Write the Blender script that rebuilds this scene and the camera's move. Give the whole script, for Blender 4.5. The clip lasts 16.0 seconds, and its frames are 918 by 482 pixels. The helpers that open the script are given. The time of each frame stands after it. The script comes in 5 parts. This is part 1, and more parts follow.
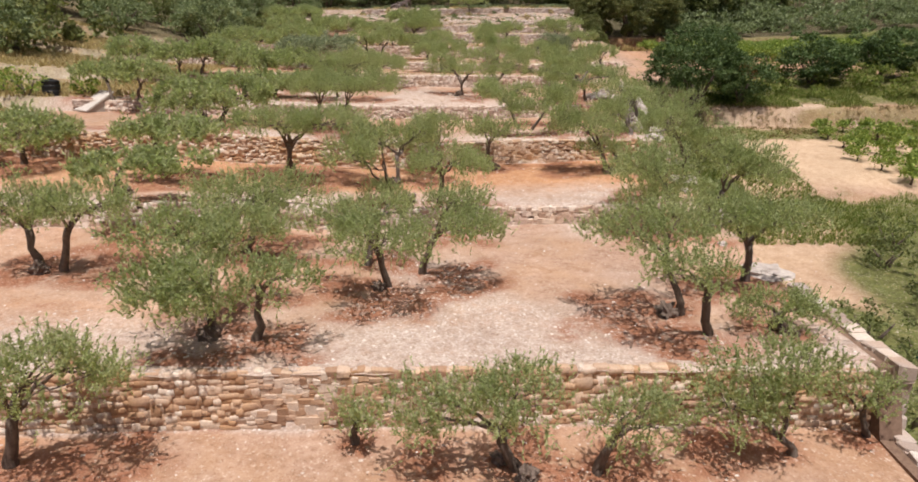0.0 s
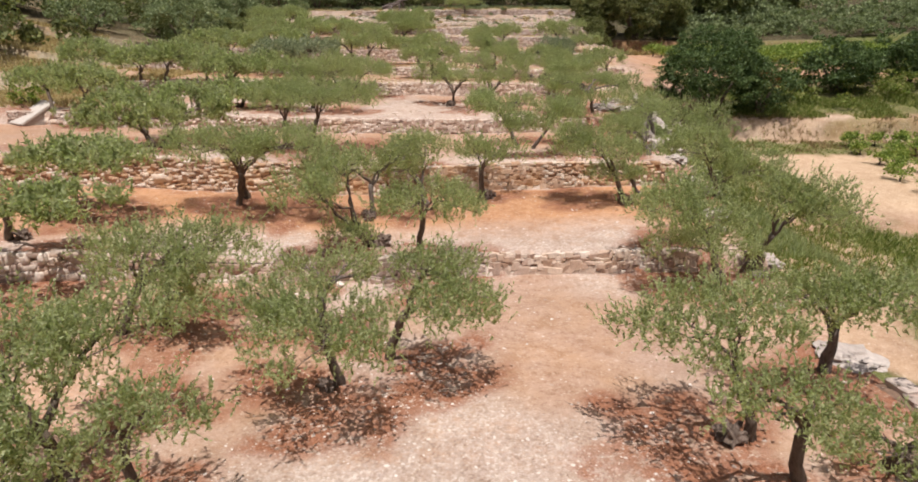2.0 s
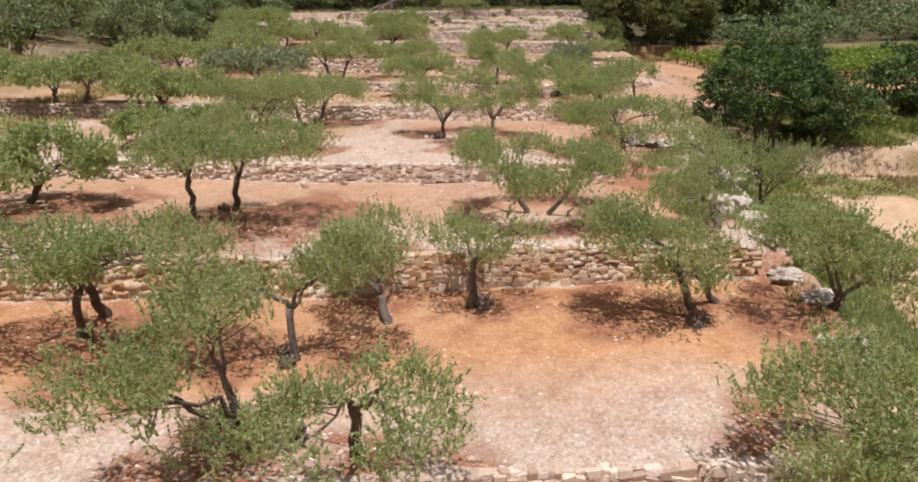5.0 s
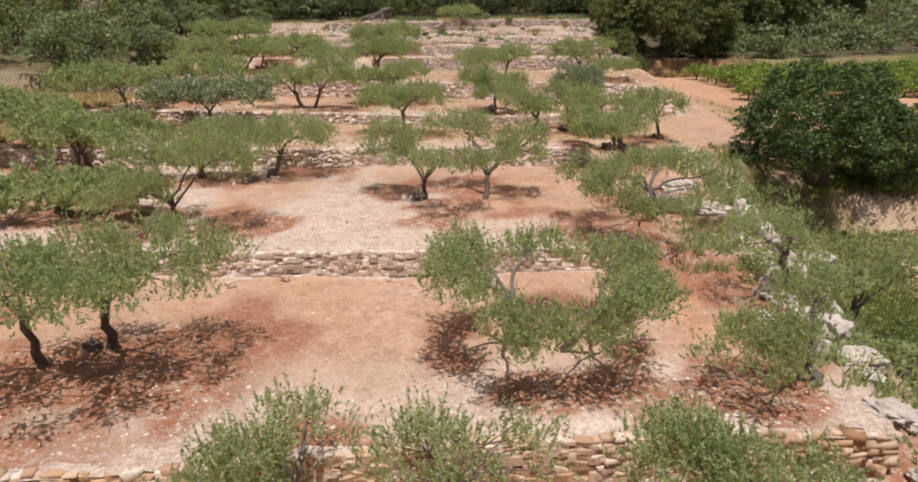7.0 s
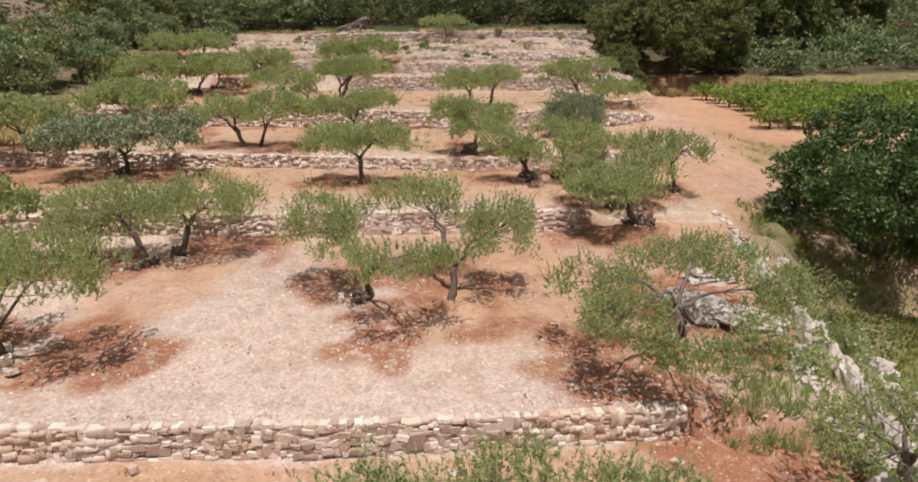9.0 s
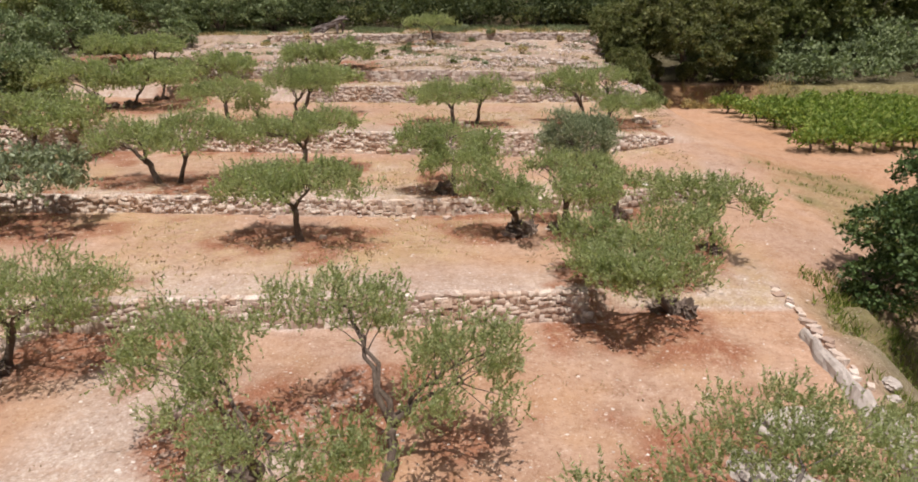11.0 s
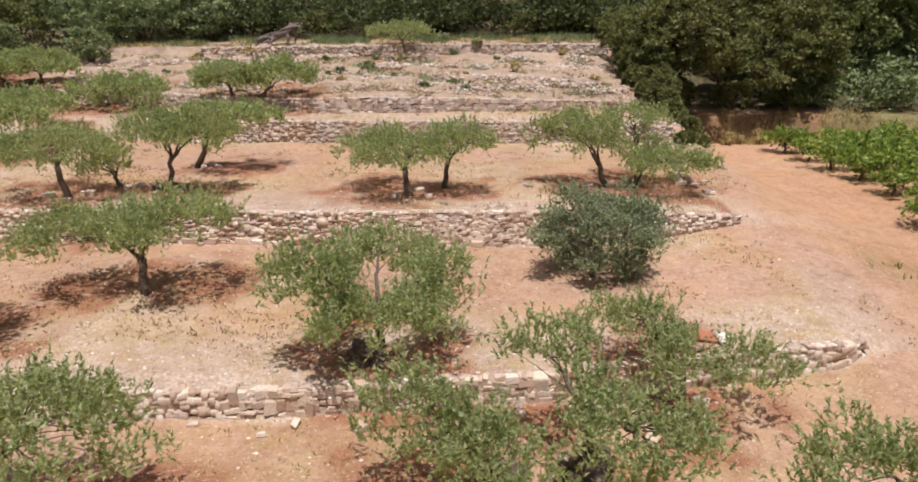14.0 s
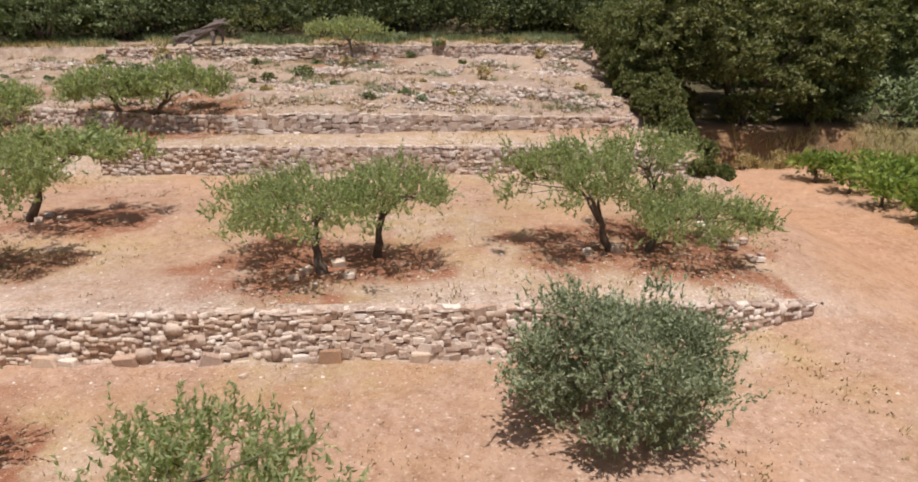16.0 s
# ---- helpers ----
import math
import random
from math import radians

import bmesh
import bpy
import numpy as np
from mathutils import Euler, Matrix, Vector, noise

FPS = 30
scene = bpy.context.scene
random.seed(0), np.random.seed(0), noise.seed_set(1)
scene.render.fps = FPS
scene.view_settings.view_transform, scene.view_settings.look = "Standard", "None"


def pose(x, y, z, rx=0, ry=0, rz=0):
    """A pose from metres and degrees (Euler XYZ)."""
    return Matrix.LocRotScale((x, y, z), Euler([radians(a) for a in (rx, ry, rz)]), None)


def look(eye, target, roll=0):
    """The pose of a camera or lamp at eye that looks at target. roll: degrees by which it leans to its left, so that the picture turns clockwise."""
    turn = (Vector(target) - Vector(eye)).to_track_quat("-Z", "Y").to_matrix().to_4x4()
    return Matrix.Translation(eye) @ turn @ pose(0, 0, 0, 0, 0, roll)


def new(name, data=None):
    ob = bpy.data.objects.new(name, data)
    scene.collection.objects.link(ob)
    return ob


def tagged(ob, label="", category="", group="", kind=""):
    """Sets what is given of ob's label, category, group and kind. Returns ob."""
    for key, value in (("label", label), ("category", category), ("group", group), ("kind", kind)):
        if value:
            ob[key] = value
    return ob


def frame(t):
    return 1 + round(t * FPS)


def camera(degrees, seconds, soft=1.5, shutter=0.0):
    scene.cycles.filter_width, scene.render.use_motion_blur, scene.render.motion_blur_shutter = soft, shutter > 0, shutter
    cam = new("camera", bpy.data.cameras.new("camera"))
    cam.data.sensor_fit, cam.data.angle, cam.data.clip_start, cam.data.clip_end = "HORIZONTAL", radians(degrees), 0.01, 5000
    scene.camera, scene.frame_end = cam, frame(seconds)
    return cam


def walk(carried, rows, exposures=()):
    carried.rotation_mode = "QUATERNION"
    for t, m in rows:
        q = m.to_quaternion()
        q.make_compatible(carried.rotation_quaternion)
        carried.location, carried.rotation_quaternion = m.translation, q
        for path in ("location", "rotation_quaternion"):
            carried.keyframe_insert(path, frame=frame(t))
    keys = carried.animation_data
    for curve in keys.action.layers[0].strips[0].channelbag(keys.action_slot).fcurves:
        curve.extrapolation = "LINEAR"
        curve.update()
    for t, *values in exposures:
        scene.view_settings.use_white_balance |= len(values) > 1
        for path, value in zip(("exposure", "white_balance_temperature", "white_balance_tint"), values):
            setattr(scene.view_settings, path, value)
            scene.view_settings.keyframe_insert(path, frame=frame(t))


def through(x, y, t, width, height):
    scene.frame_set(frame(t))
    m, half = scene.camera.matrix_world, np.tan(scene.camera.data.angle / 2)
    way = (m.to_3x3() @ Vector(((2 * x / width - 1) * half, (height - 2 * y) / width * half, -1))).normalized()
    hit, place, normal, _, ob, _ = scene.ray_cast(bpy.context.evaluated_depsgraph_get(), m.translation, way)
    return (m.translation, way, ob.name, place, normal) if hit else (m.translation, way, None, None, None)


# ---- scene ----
cam = camera(73.6, 16.0, soft=1.8)
METRES, EYE, TILT, LEAN, TURN = 55.0, 7.81, 7.0, 3.1, 0.0
ROWS = [
    (0.0, 0.0, 0.0, 0.0, 1.44, -24.35, -3.17),
    (0.5, 0.0016, 0.022, 0.0006, 1.4, -24.31, -3.21),
    (1.0, 0.0029, 0.0436, -0.001, 1.34, -24.27, -3.25),
    (1.5, 0.0042, 0.0655, -0.0042, 1.31, -24.2, -3.3),
    (2.0, 0.0052, 0.0882, -0.0076, 1.26, -24.15, -3.32),
    (2.5, 0.0075, 0.1121, -0.0119, 1.33, -24.19, -3.29),
    (3.0, 0.0105, 0.1386, -0.0138, 1.49, -24.25, -3.18),
    (3.5, 0.0122, 0.1659, -0.013, 1.51, -24.31, -3.09),
    (4.0, 0.0127, 0.1944, -0.0132, 1.54, -24.3, -3.11),
    (6.5, 0.0186, 0.3502, -0.0053, 1.77, -24.23, -2.91),
    (7.0, 0.0215, 0.3824, -0.002, 1.8, -24.22, -2.84),
    (7.5, 0.0251, 0.4146, 0.0022, 1.75, -24.21, -2.78),
    (8.0, 0.0287, 0.4461, 0.005, 1.64, -24.18, -2.82),
    (8.5, 0.0329, 0.4773, 0.0068, 1.52, -24.14, -2.88),
    (9.0, 0.0375, 0.5086, 0.0072, 1.42, -24.11, -2.94),
    (11.5, 0.0561, 0.673, -0.0004, 1.28, -24.26, -3.08),
    (12.0, 0.0596, 0.7081, -0.0015, 1.23, -24.2, -3.07),
    (12.5, 0.0636, 0.7434, -0.0016, 1.18, -24.2, -3.07),
    (13.0, 0.0677, 0.7798, -0.0031, 1.13, -24.17, -3.1),
    (13.5, 0.0716, 0.8171, -0.0049, 1.14, -24.19, -3.07),
    (14.0, 0.0754, 0.8552, -0.0042, 1.15, -24.21, -3.03),
    (14.5, 0.079, 0.8903, -0.004, 1.12, -24.26, -2.97),
    (15.0, 0.0827, 0.9261, -0.0064, 1.06, -24.25, -2.98),
    (15.5, 0.0864, 0.9596, -0.012, 0.45, -24.18, -3.13),
    (16.0, 0.0899, 0.9923, -0.0173, -1.23, -24.08, -3.49),
]
walk(cam, [(t, pose(0, 0, EYE, TILT, LEAN, TURN) @ pose(METRES * x, METRES * y, METRES * z, 90 + pitch, roll, yaw)) for t, x, y, z, yaw, pitch, roll in ROWS], exposures=[(0.0, 0.12), (4.0, 0.11), (6.5, 0.05), (9.0, 0.03), (11.5, 0.03), (14.5, 0.06), (16.0, 0.0)])


# ---- daylight: a high summer sun and a clear sky ----
SUN_WAY = Vector((0.04, -0.33, 1.0)).normalized()
elevation = math.asin(SUN_WAY.z)
world = bpy.data.worlds.new("world")
scene.world = world
world.use_nodes = True
wn = world.node_tree.nodes
sky = wn.new("ShaderNodeTexSky")
sky.sky_type, sky.sun_disc = "NISHITA", False
sky.sun_elevation, sky.sun_rotation = elevation, math.atan2(SUN_WAY.x, SUN_WAY.y)
sky.air_density, sky.dust_density = 0.7, 5.0
wn["Background"].inputs["Strength"].default_value = 0.062
world.node_tree.links.new(sky.outputs["Color"], wn["Background"].inputs["Color"])
sun_data = bpy.data.lights.new("sun", "SUN")
sun_data.energy, sun_data.angle, sun_data.color = 4.5, radians(0.53), (1.0, 0.965, 0.91)
sun = new("sun", sun_data)
sun.matrix_world = look(SUN_WAY * 100, (0, 0, 0))
scene.view_settings.exposure = 0.0

# ---- materials ----
class Mat:
    """A node material with short ways to add nodes and links."""

    def __init__(self, name):
        self.m = bpy.data.materials.new(name)
        self.m.use_nodes = True
        self.n, self.l = self.m.node_tree.nodes, self.m.node_tree.links
        self.bsdf = self.n["Principled BSDF"]
        self.out = self.n["Material Output"]

    def node(self, kind, **inputs):
        nd = self.n.new(kind)
        for key, v in inputs.items():
            sock = nd.inputs[key.replace("_", " ")]
            if isinstance(v, bpy.types.NodeSocket):
                self.l.new(v, sock)
            else:
                sock.default_value = v
        return nd

    def where(self, local=False):
        if local:
            return self.node("ShaderNodeTexCoord").outputs["Object"]
        return self.node("ShaderNodeNewGeometry").outputs["Position"]

    def noise(self, scale, detail=4.0, rough=0.55, at=None):
        return self.node("ShaderNodeTexNoise", Vector=at or self.where(), Scale=scale, Detail=detail, Roughness=rough).outputs["Fac"]

    def ramp(self, fac, stops):
        r = self.node("ShaderNodeValToRGB", Fac=fac)
        el = r.color_ramp.elements
        while len(el) < len(stops):
            el.new(0.5)
        for e, (p, c) in zip(el, stops):
            e.position, e.color = p, (*c, 1) if len(c) == 3 else c
        return r.outputs["Color"]

    def mix(self, fac, a, b, blend="MIX"):
        x = self.n.new("ShaderNodeMix")
        x.data_type, x.blend_type = "RGBA", blend
        for sock, v in ((x.inputs[0], fac), (x.inputs[6], a), (x.inputs[7], b)):
            if isinstance(v, bpy.types.NodeSocket):
                self.l.new(v, sock)
            else:
                sock.default_value = (*v, 1) if isinstance(v, tuple) else v
        return x.outputs[2]

    def math(self, op, a, b=0.0):
        x = self.n.new("ShaderNodeMath")
        x.operation = op
        for sock, v in ((x.inputs[0], a), (x.inputs[1], b)):
            if isinstance(v, bpy.types.NodeSocket):
                self.l.new(v, sock)
            else:
                sock.default_value = v
        return x.outputs[0]

    def attr(self, name):
        a = self.n.new("ShaderNodeAttribute")
        a.attribute_name = name
        return a.outputs["Fac"]

    def bump(self, height, strength, distance):
        b = self.node("ShaderNodeBump", Height=height, Strength=strength, Distance=distance)
        self.l.new(b.outputs["Normal"], self.bsdf.inputs["Normal"])

    def done(self, colour, rough=0.9, spec=0.3):
        self.l.new(colour, self.bsdf.inputs["Base Color"])
        self.bsdf.inputs["Roughness"].default_value = rough
        self.bsdf.inputs["Specular IOR Level"].default_value = spec
        return self.m


BLACK, WHITE = (0, 0, 0), (1, 1, 1)


def soil_material():
    k = Mat("terrace_soil")
    fine, mid, wide = k.noise(38, 5, 0.7), k.noise(4.5, 5, 0.65), k.noise(0.42, 6, 0.7)
    base = k.ramp(mid, [(0.25, (0.365, 0.236, 0.172)), (0.5, (0.492, 0.332, 0.254)), (0.75, (0.572, 0.415, 0.33))])
    base = k.mix(k.ramp(wide, [(0.44, BLACK), (0.62, WHITE)]), base, (0.508, 0.328, 0.224))
    # orange earth
    orange = k.ramp(mid, [(0.25, (0.50, 0.24, 0.11)), (0.75, (0.63, 0.35, 0.185))])
    base = k.mix(k.attr("orange"), base, orange)
    # broken limestone
    cell = k.n.new("ShaderNodeTexVoronoi")
    cell.inputs["Scale"].default_value = 17
    k.l.new(k.where(), cell.inputs["Vector"])
    stones = k.ramp(cell.outputs["Color"], [(0.15, (0.41, 0.325, 0.285)), (0.5, (0.58, 0.482, 0.438)), (0.9, (0.71, 0.625, 0.585))])
    edge = k.ramp(cell.outputs["Distance"], [(0.4, WHITE), (0.75, (0.25, 0.25, 0.25))])
    patchy = k.math("MULTIPLY", k.attr("gravel"), k.ramp(k.noise(2.1, 4, 0.7), [(0.25, (0.3, 0.3, 0.3)), (0.5, WHITE)]))
    base = k.mix(k.math("MULTIPLY", patchy, 0.85), base, (0.57, 0.472, 0.424))
    base = k.mix(k.math("MULTIPLY", patchy, edge), base, stones)
    # dry straw and leaf crumbs
    straw = k.ramp(k.noise(60, 3, 0.7), [(0.3, (0.32, 0.21, 0.10)), (0.7, (0.62, 0.48, 0.27))])
    base = k.mix(k.math("MULTIPLY", k.attr("straw"), k.ramp(k.noise(1.3, 5, 0.7), [(0.35, BLACK), (0.65, WHITE)])), base, straw)
    green = k.ramp(k.noise(3.0, 5, 0.7), [(0.3, (0.07, 0.095, 0.025)), (0.55, (0.14, 0.165, 0.05)), (0.8, (0.32, 0.27, 0.12))])
    base = k.mix(k.attr("green"), base, green)
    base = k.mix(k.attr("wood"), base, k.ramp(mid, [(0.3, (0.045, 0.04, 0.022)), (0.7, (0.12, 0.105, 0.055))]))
    pale = k.ramp(mid, [(0.2, (0.52, 0.37, 0.25)), (0.8, (0.68, 0.52, 0.38))])
    base = k.mix(k.attr("pale"), base, pale)
    rock = k.ramp(k.noise(2.3, 6, 0.7), [(0.3, (0.25, 0.185, 0.155)), (0.6, (0.46, 0.37, 0.325))])
    base = k.mix(k.attr("rock"), base, rock)
    broad = k.ramp(k.noise(0.16, 4, 0.6), [(0.35, (0.84, 0.81, 0.79)), (0.65, (1.0, 0.985, 0.97))])
    base = k.mix(1.0, base, broad, "MULTIPLY")
    # reddish leaf litter that also paints the olives' shadows into the soil colour
    litter_shade = k.ramp(fine, [(0.35, (0.215, 0.088, 0.052)), (0.7, (0.41, 0.195, 0.12))])
    base = k.mix(k.math("MULTIPLY", k.attr("litter_shade"), k.ramp(k.noise(3.0, 6, 0.8), [(0.38, BLACK), (0.50, WHITE)])), base, litter_shade)
    base = k.mix(k.ramp(fine, [(0.3, (0.55, 0.55, 0.55)), (0.62, BLACK)]), base, k.mix(1.0, base, (0.62, 0.55, 0.5), "MULTIPLY"))
    clods = k.ramp(k.noise(1.5, 7, 0.8), [(0.38, (0.75, 0.75, 0.75)), (0.54, BLACK)])
    base = k.mix(clods, base, k.mix(1.0, base, (0.76, 0.69, 0.63), "MULTIPLY"))
    specks = k.ramp(k.noise(8.5, 6, 0.85), [(0.38, (0.8, 0.8, 0.8)), (0.47, BLACK)])
    base = k.mix(specks, base, k.mix(1.0, base, (0.66, 0.58, 0.52), "MULTIPLY"))
    pale_bits = k.ramp(k.noise(13, 4, 0.75), [(0.58, BLACK), (0.68, (0.65, 0.65, 0.65))])
    base = k.mix(pale_bits, base, (0.70, 0.585, 0.50))
    brown = k.ramp(k.noise(0.55, 6, 0.75), [(0.54, BLACK), (0.66, (0.7, 0.7, 0.7))])
    base = k.mix(k.math("MULTIPLY", brown, k.math("ADD", k.attr("straw"), 0.12)), base, k.ramp(k.noise(22, 4, 0.8), [(0.35, (0.24, 0.145, 0.08)), (0.65, (0.47, 0.31, 0.18))]))
    k.bump(k.math("ADD", fine, k.math("MULTIPLY", cell.outputs["Distance"], k.attr("gravel"))), 0.38, 0.025)
    return k.done(base, 0.95, 0.15)


def stone_material(name, tones, ochre, island=False):
    k = Mat(name)
    info = k.n.new("ShaderNodeNewGeometry" if island else "ShaderNodeObjectInfo")
    rnd = info.outputs["Random Per Island" if island else "Random"]
    c = k.ramp(rnd, [(0.0, tones[0]), (0.3, tones[1]), (0.65, tones[2]), (1.0, tones[3])])
    warm = k.ramp(k.noise(0.8, 3, 0.6), [(0.45, BLACK), (0.62, WHITE)])
    c = k.mix(k.math("MULTIPLY", warm, ochre), c, k.mix(0.65, c, (0.62, 0.34, 0.14)))
    grain = k.noise(24, 6, 0.7)
    c = k.mix(k.ramp(grain, [(0.3, (0.6, 0.6, 0.6)), (0.6, BLACK)]), c, k.mix(1.0, c, (0.6, 0.54, 0.5), "MULTIPLY"))
    lichen = k.ramp(k.noise(9, 4, 0.6), [(0.62, BLACK), (0.72, (0.5, 0.5, 0.5))])
    c = k.mix(lichen, c, (0.30, 0.27, 0.245))
    k.bump(grain, 0.7, 0.03)
    return k.done(c, 0.92, 0.2)


def plain_rough(name, stops, scale, bump=0.4, dist=0.02, rough=0.9):
    k = Mat(name)
    f = k.noise(scale, 6, 0.68)
    c = k.mix(k.ramp(k.noise(scale * 0.18, 3), [(0.4, BLACK), (0.7, (0.5, 0.5, 0.5))]), k.ramp(f, stops), stops[0][1])
    k.bump(f, bump, dist)
    return k.done(c, rough, 0.2)


def bark_material(name, dark, light):
    k = Mat(name)
    m = k.node("ShaderNodeMapping", Vector=k.where(True))
    m.inputs["Scale"].default_value = (30, 30, 7)
    f = k.noise(1.0, 6, 0.7, m.outputs["Vector"])
    c = k.mix(k.ramp(k.noise(3.5, 3), [(0.45, BLACK), (0.65, (0.6, 0.6, 0.6))]), k.ramp(f, [(0.3, dark), (0.7, light)]), light)
    k.bump(f, 0.9, 0.03)
    return k.done(c, 0.95, 0.15)


def leaf_material(name, stops, through=0.25, rough=0.55, spot=None, drift=1.3, gap_shade=0.45):
    """Leaves: a colour for each leaf, slow drifts over the crown that also paint shaded gaps, some light through the
    blade.
    """
    k = Mat(name)
    info = k.n.new("ShaderNodeNewGeometry")
    c = k.ramp(info.outputs["Random Per Island"], stops)
    # tone drift; at high strength it paints dark shade between leaf clumps
    c = k.mix(k.ramp(k.noise(drift, 4, 0.65), [(0.38, (gap_shade, gap_shade, gap_shade)), (0.6, BLACK)]), c, k.mix(1.0, c, (0.62, 0.66, 0.52), "MULTIPLY"))
    if spot:
        c = k.mix(k.ramp(k.noise(0.45, 4, 0.7), [(0.62, BLACK), (0.7, (0.8, 0.8, 0.8))]), c, spot)
    k.done(c, rough, 0.22)
    lucent = k.node("ShaderNodeBsdfTranslucent", Color=k.mix(1.0, c, (1.25, 1.35, 0.82), "MULTIPLY"))
    both = k.n.new("ShaderNodeMixShader")
    both.inputs[0].default_value = through
    k.l.new(k.bsdf.outputs[0], both.inputs[1])
    k.l.new(lucent.outputs[0], both.inputs[2])
    k.l.new(both.outputs[0], k.out.inputs["Surface"])
    return k.m


SOIL = soil_material()
PINK = ((0.40, 0.285, 0.235), (0.54, 0.41, 0.35), (0.65, 0.53, 0.46), (0.80, 0.70, 0.635))
GREY = ((0.33, 0.25, 0.215), (0.44, 0.345, 0.305), (0.53, 0.435, 0.39), (0.67, 0.59, 0.54))
STONE_PINK = stone_material("wall_limestone_pink", PINK, 0.3)
STONE_PINK_J = stone_material("wall_limestone_pink_joined", PINK, 0.3, True)
TAN = ((0.31, 0.18, 0.115), (0.475, 0.308, 0.215), (0.585, 0.425, 0.328), (0.735, 0.635, 0.56))
STONE_WARM = stone_material("wall_limestone_ochre", TAN, 0.5)
STONE_WARM_J = stone_material("wall_limestone_ochre_joined", TAN, 0.5, True)
STONE_GREY = stone_material("wall_limestone_grey", GREY, 0.3)
STONE_GREY_J = stone_material("wall_limestone_grey_joined", GREY, 0.3, True)
FILL = plain_rough("wall_earth_fill", [(0.3, (0.13, 0.078, 0.056)), (0.7, (0.27, 0.175, 0.128))], 9)
PEBBLE = stone_material("loose_limestone", ((0.36, 0.27, 0.23), (0.50, 0.405, 0.36), (0.61, 0.52, 0.475), (0.75, 0.675, 0.635)), 0.25, True)
ROCK = plain_rough("outcrop_limestone", [(0.25, (0.32, 0.265, 0.24)), (0.5, (0.47, 0.40, 0.365)), (0.8, (0.62, 0.55, 0.51))], 3.2, 0.5, 0.05)
BARK = bark_material("olive_bark", (0.06, 0.043, 0.035), (0.19, 0.145, 0.118))
BARK_GREY = bark_material("grey_olive_bark", (0.075, 0.058, 0.052), (0.225, 0.185, 0.165))
ROOT = bark_material("old_root_wood", (0.07, 0.05, 0.042), (0.23, 0.17, 0.14))
RUST = leaf_material("rusty_leaves", [(0.0, (0.12, 0.05, 0.02)), (0.6, (0.24, 0.10, 0.045)), (1.0, (0.36, 0.18, 0.08))], 0.25, 0.7)
DEADWOOD = bark_material("weathered_wood", (0.07, 0.052, 0.048), (0.24, 0.195, 0.18))
OLIVE = leaf_material("olive_leaves", [(0.0, (0.27, 0.29, 0.155)), (0.4, (0.374, 0.403, 0.222)), (0.75, (0.445, 0.474, 0.272)), (1.0, (0.545, 0.565, 0.37))], 0.57, 0.62, drift=0.8, gap_shade=0.45)
OLIVE_GREY = leaf_material("grey_olive_leaves", [(0.0, (0.19, 0.22, 0.135)), (0.5, (0.305, 0.335, 0.22)), (1.0, (0.50, 0.53, 0.39))], 0.3)
HOLM = leaf_material("dark_evergreen_leaves", [(0.0, (0.045, 0.075, 0.026)), (0.6, (0.095, 0.145, 0.05)), (1.0, (0.20, 0.26, 0.11))], 0.22, 0.5)
# strong drift paints shade between the oak's clumps
BROWNED = leaf_material("oak_leaves", [(0.0, (0.10, 0.11, 0.045)), (0.6, (0.19, 0.198, 0.082)), (1.0, (0.33, 0.325, 0.155))], 0.35, 0.6, (0.21, 0.18, 0.08), 0.35, 0.8)
# dark stops and strong drift put the wood's shade into its leaf colour
WOOD_LEAF = leaf_material("woodland_leaves", [(0.0, (0.048, 0.062, 0.028)), (0.6, (0.092, 0.112, 0.046)), (1.0, (0.17, 0.19, 0.08))], 0.25, 0.6, (0.15, 0.17, 0.06), 0.25, 0.8)
WILD = leaf_material("wild_shrub_leaves", [(0.0, (0.125, 0.16, 0.085)), (0.5, (0.225, 0.265, 0.14)), (1.0, (0.36, 0.395, 0.225))], 0.3, 0.6, (0.22, 0.24, 0.11), 0.8, 0.7)
SCRUB = leaf_material("scrub_leaves", [(0.0, (0.092, 0.112, 0.042)), (0.5, (0.172, 0.192, 0.075)), (1.0, (0.29, 0.295, 0.13))], 0.3, 0.6, (0.17, 0.15, 0.07), 0.3, 0.7)
VINE = leaf_material("vine_leaves", [(0.0, (0.105, 0.158, 0.035)), (0.5, (0.215, 0.285, 0.062)), (1.0, (0.45, 0.49, 0.15))], 0.42)
GRASS = leaf_material("green_grass", [(0.0, (0.09, 0.13, 0.025)), (0.5, (0.19, 0.24, 0.055)), (1.0, (0.42, 0.38, 0.16))], 0.35, 0.7)
WEED = leaf_material("withered_weeds", [(0.0, (0.17, 0.115, 0.065)), (0.5, (0.30, 0.215, 0.12)), (1.0, (0.46, 0.35, 0.20))], 0.25, 0.8)
STRAW = leaf_material("dry_grass", [(0.0, (0.30, 0.21, 0.10)), (0.5, (0.48, 0.37, 0.19)), (1.0, (0.66, 0.55, 0.33))], 0.3, 0.8)

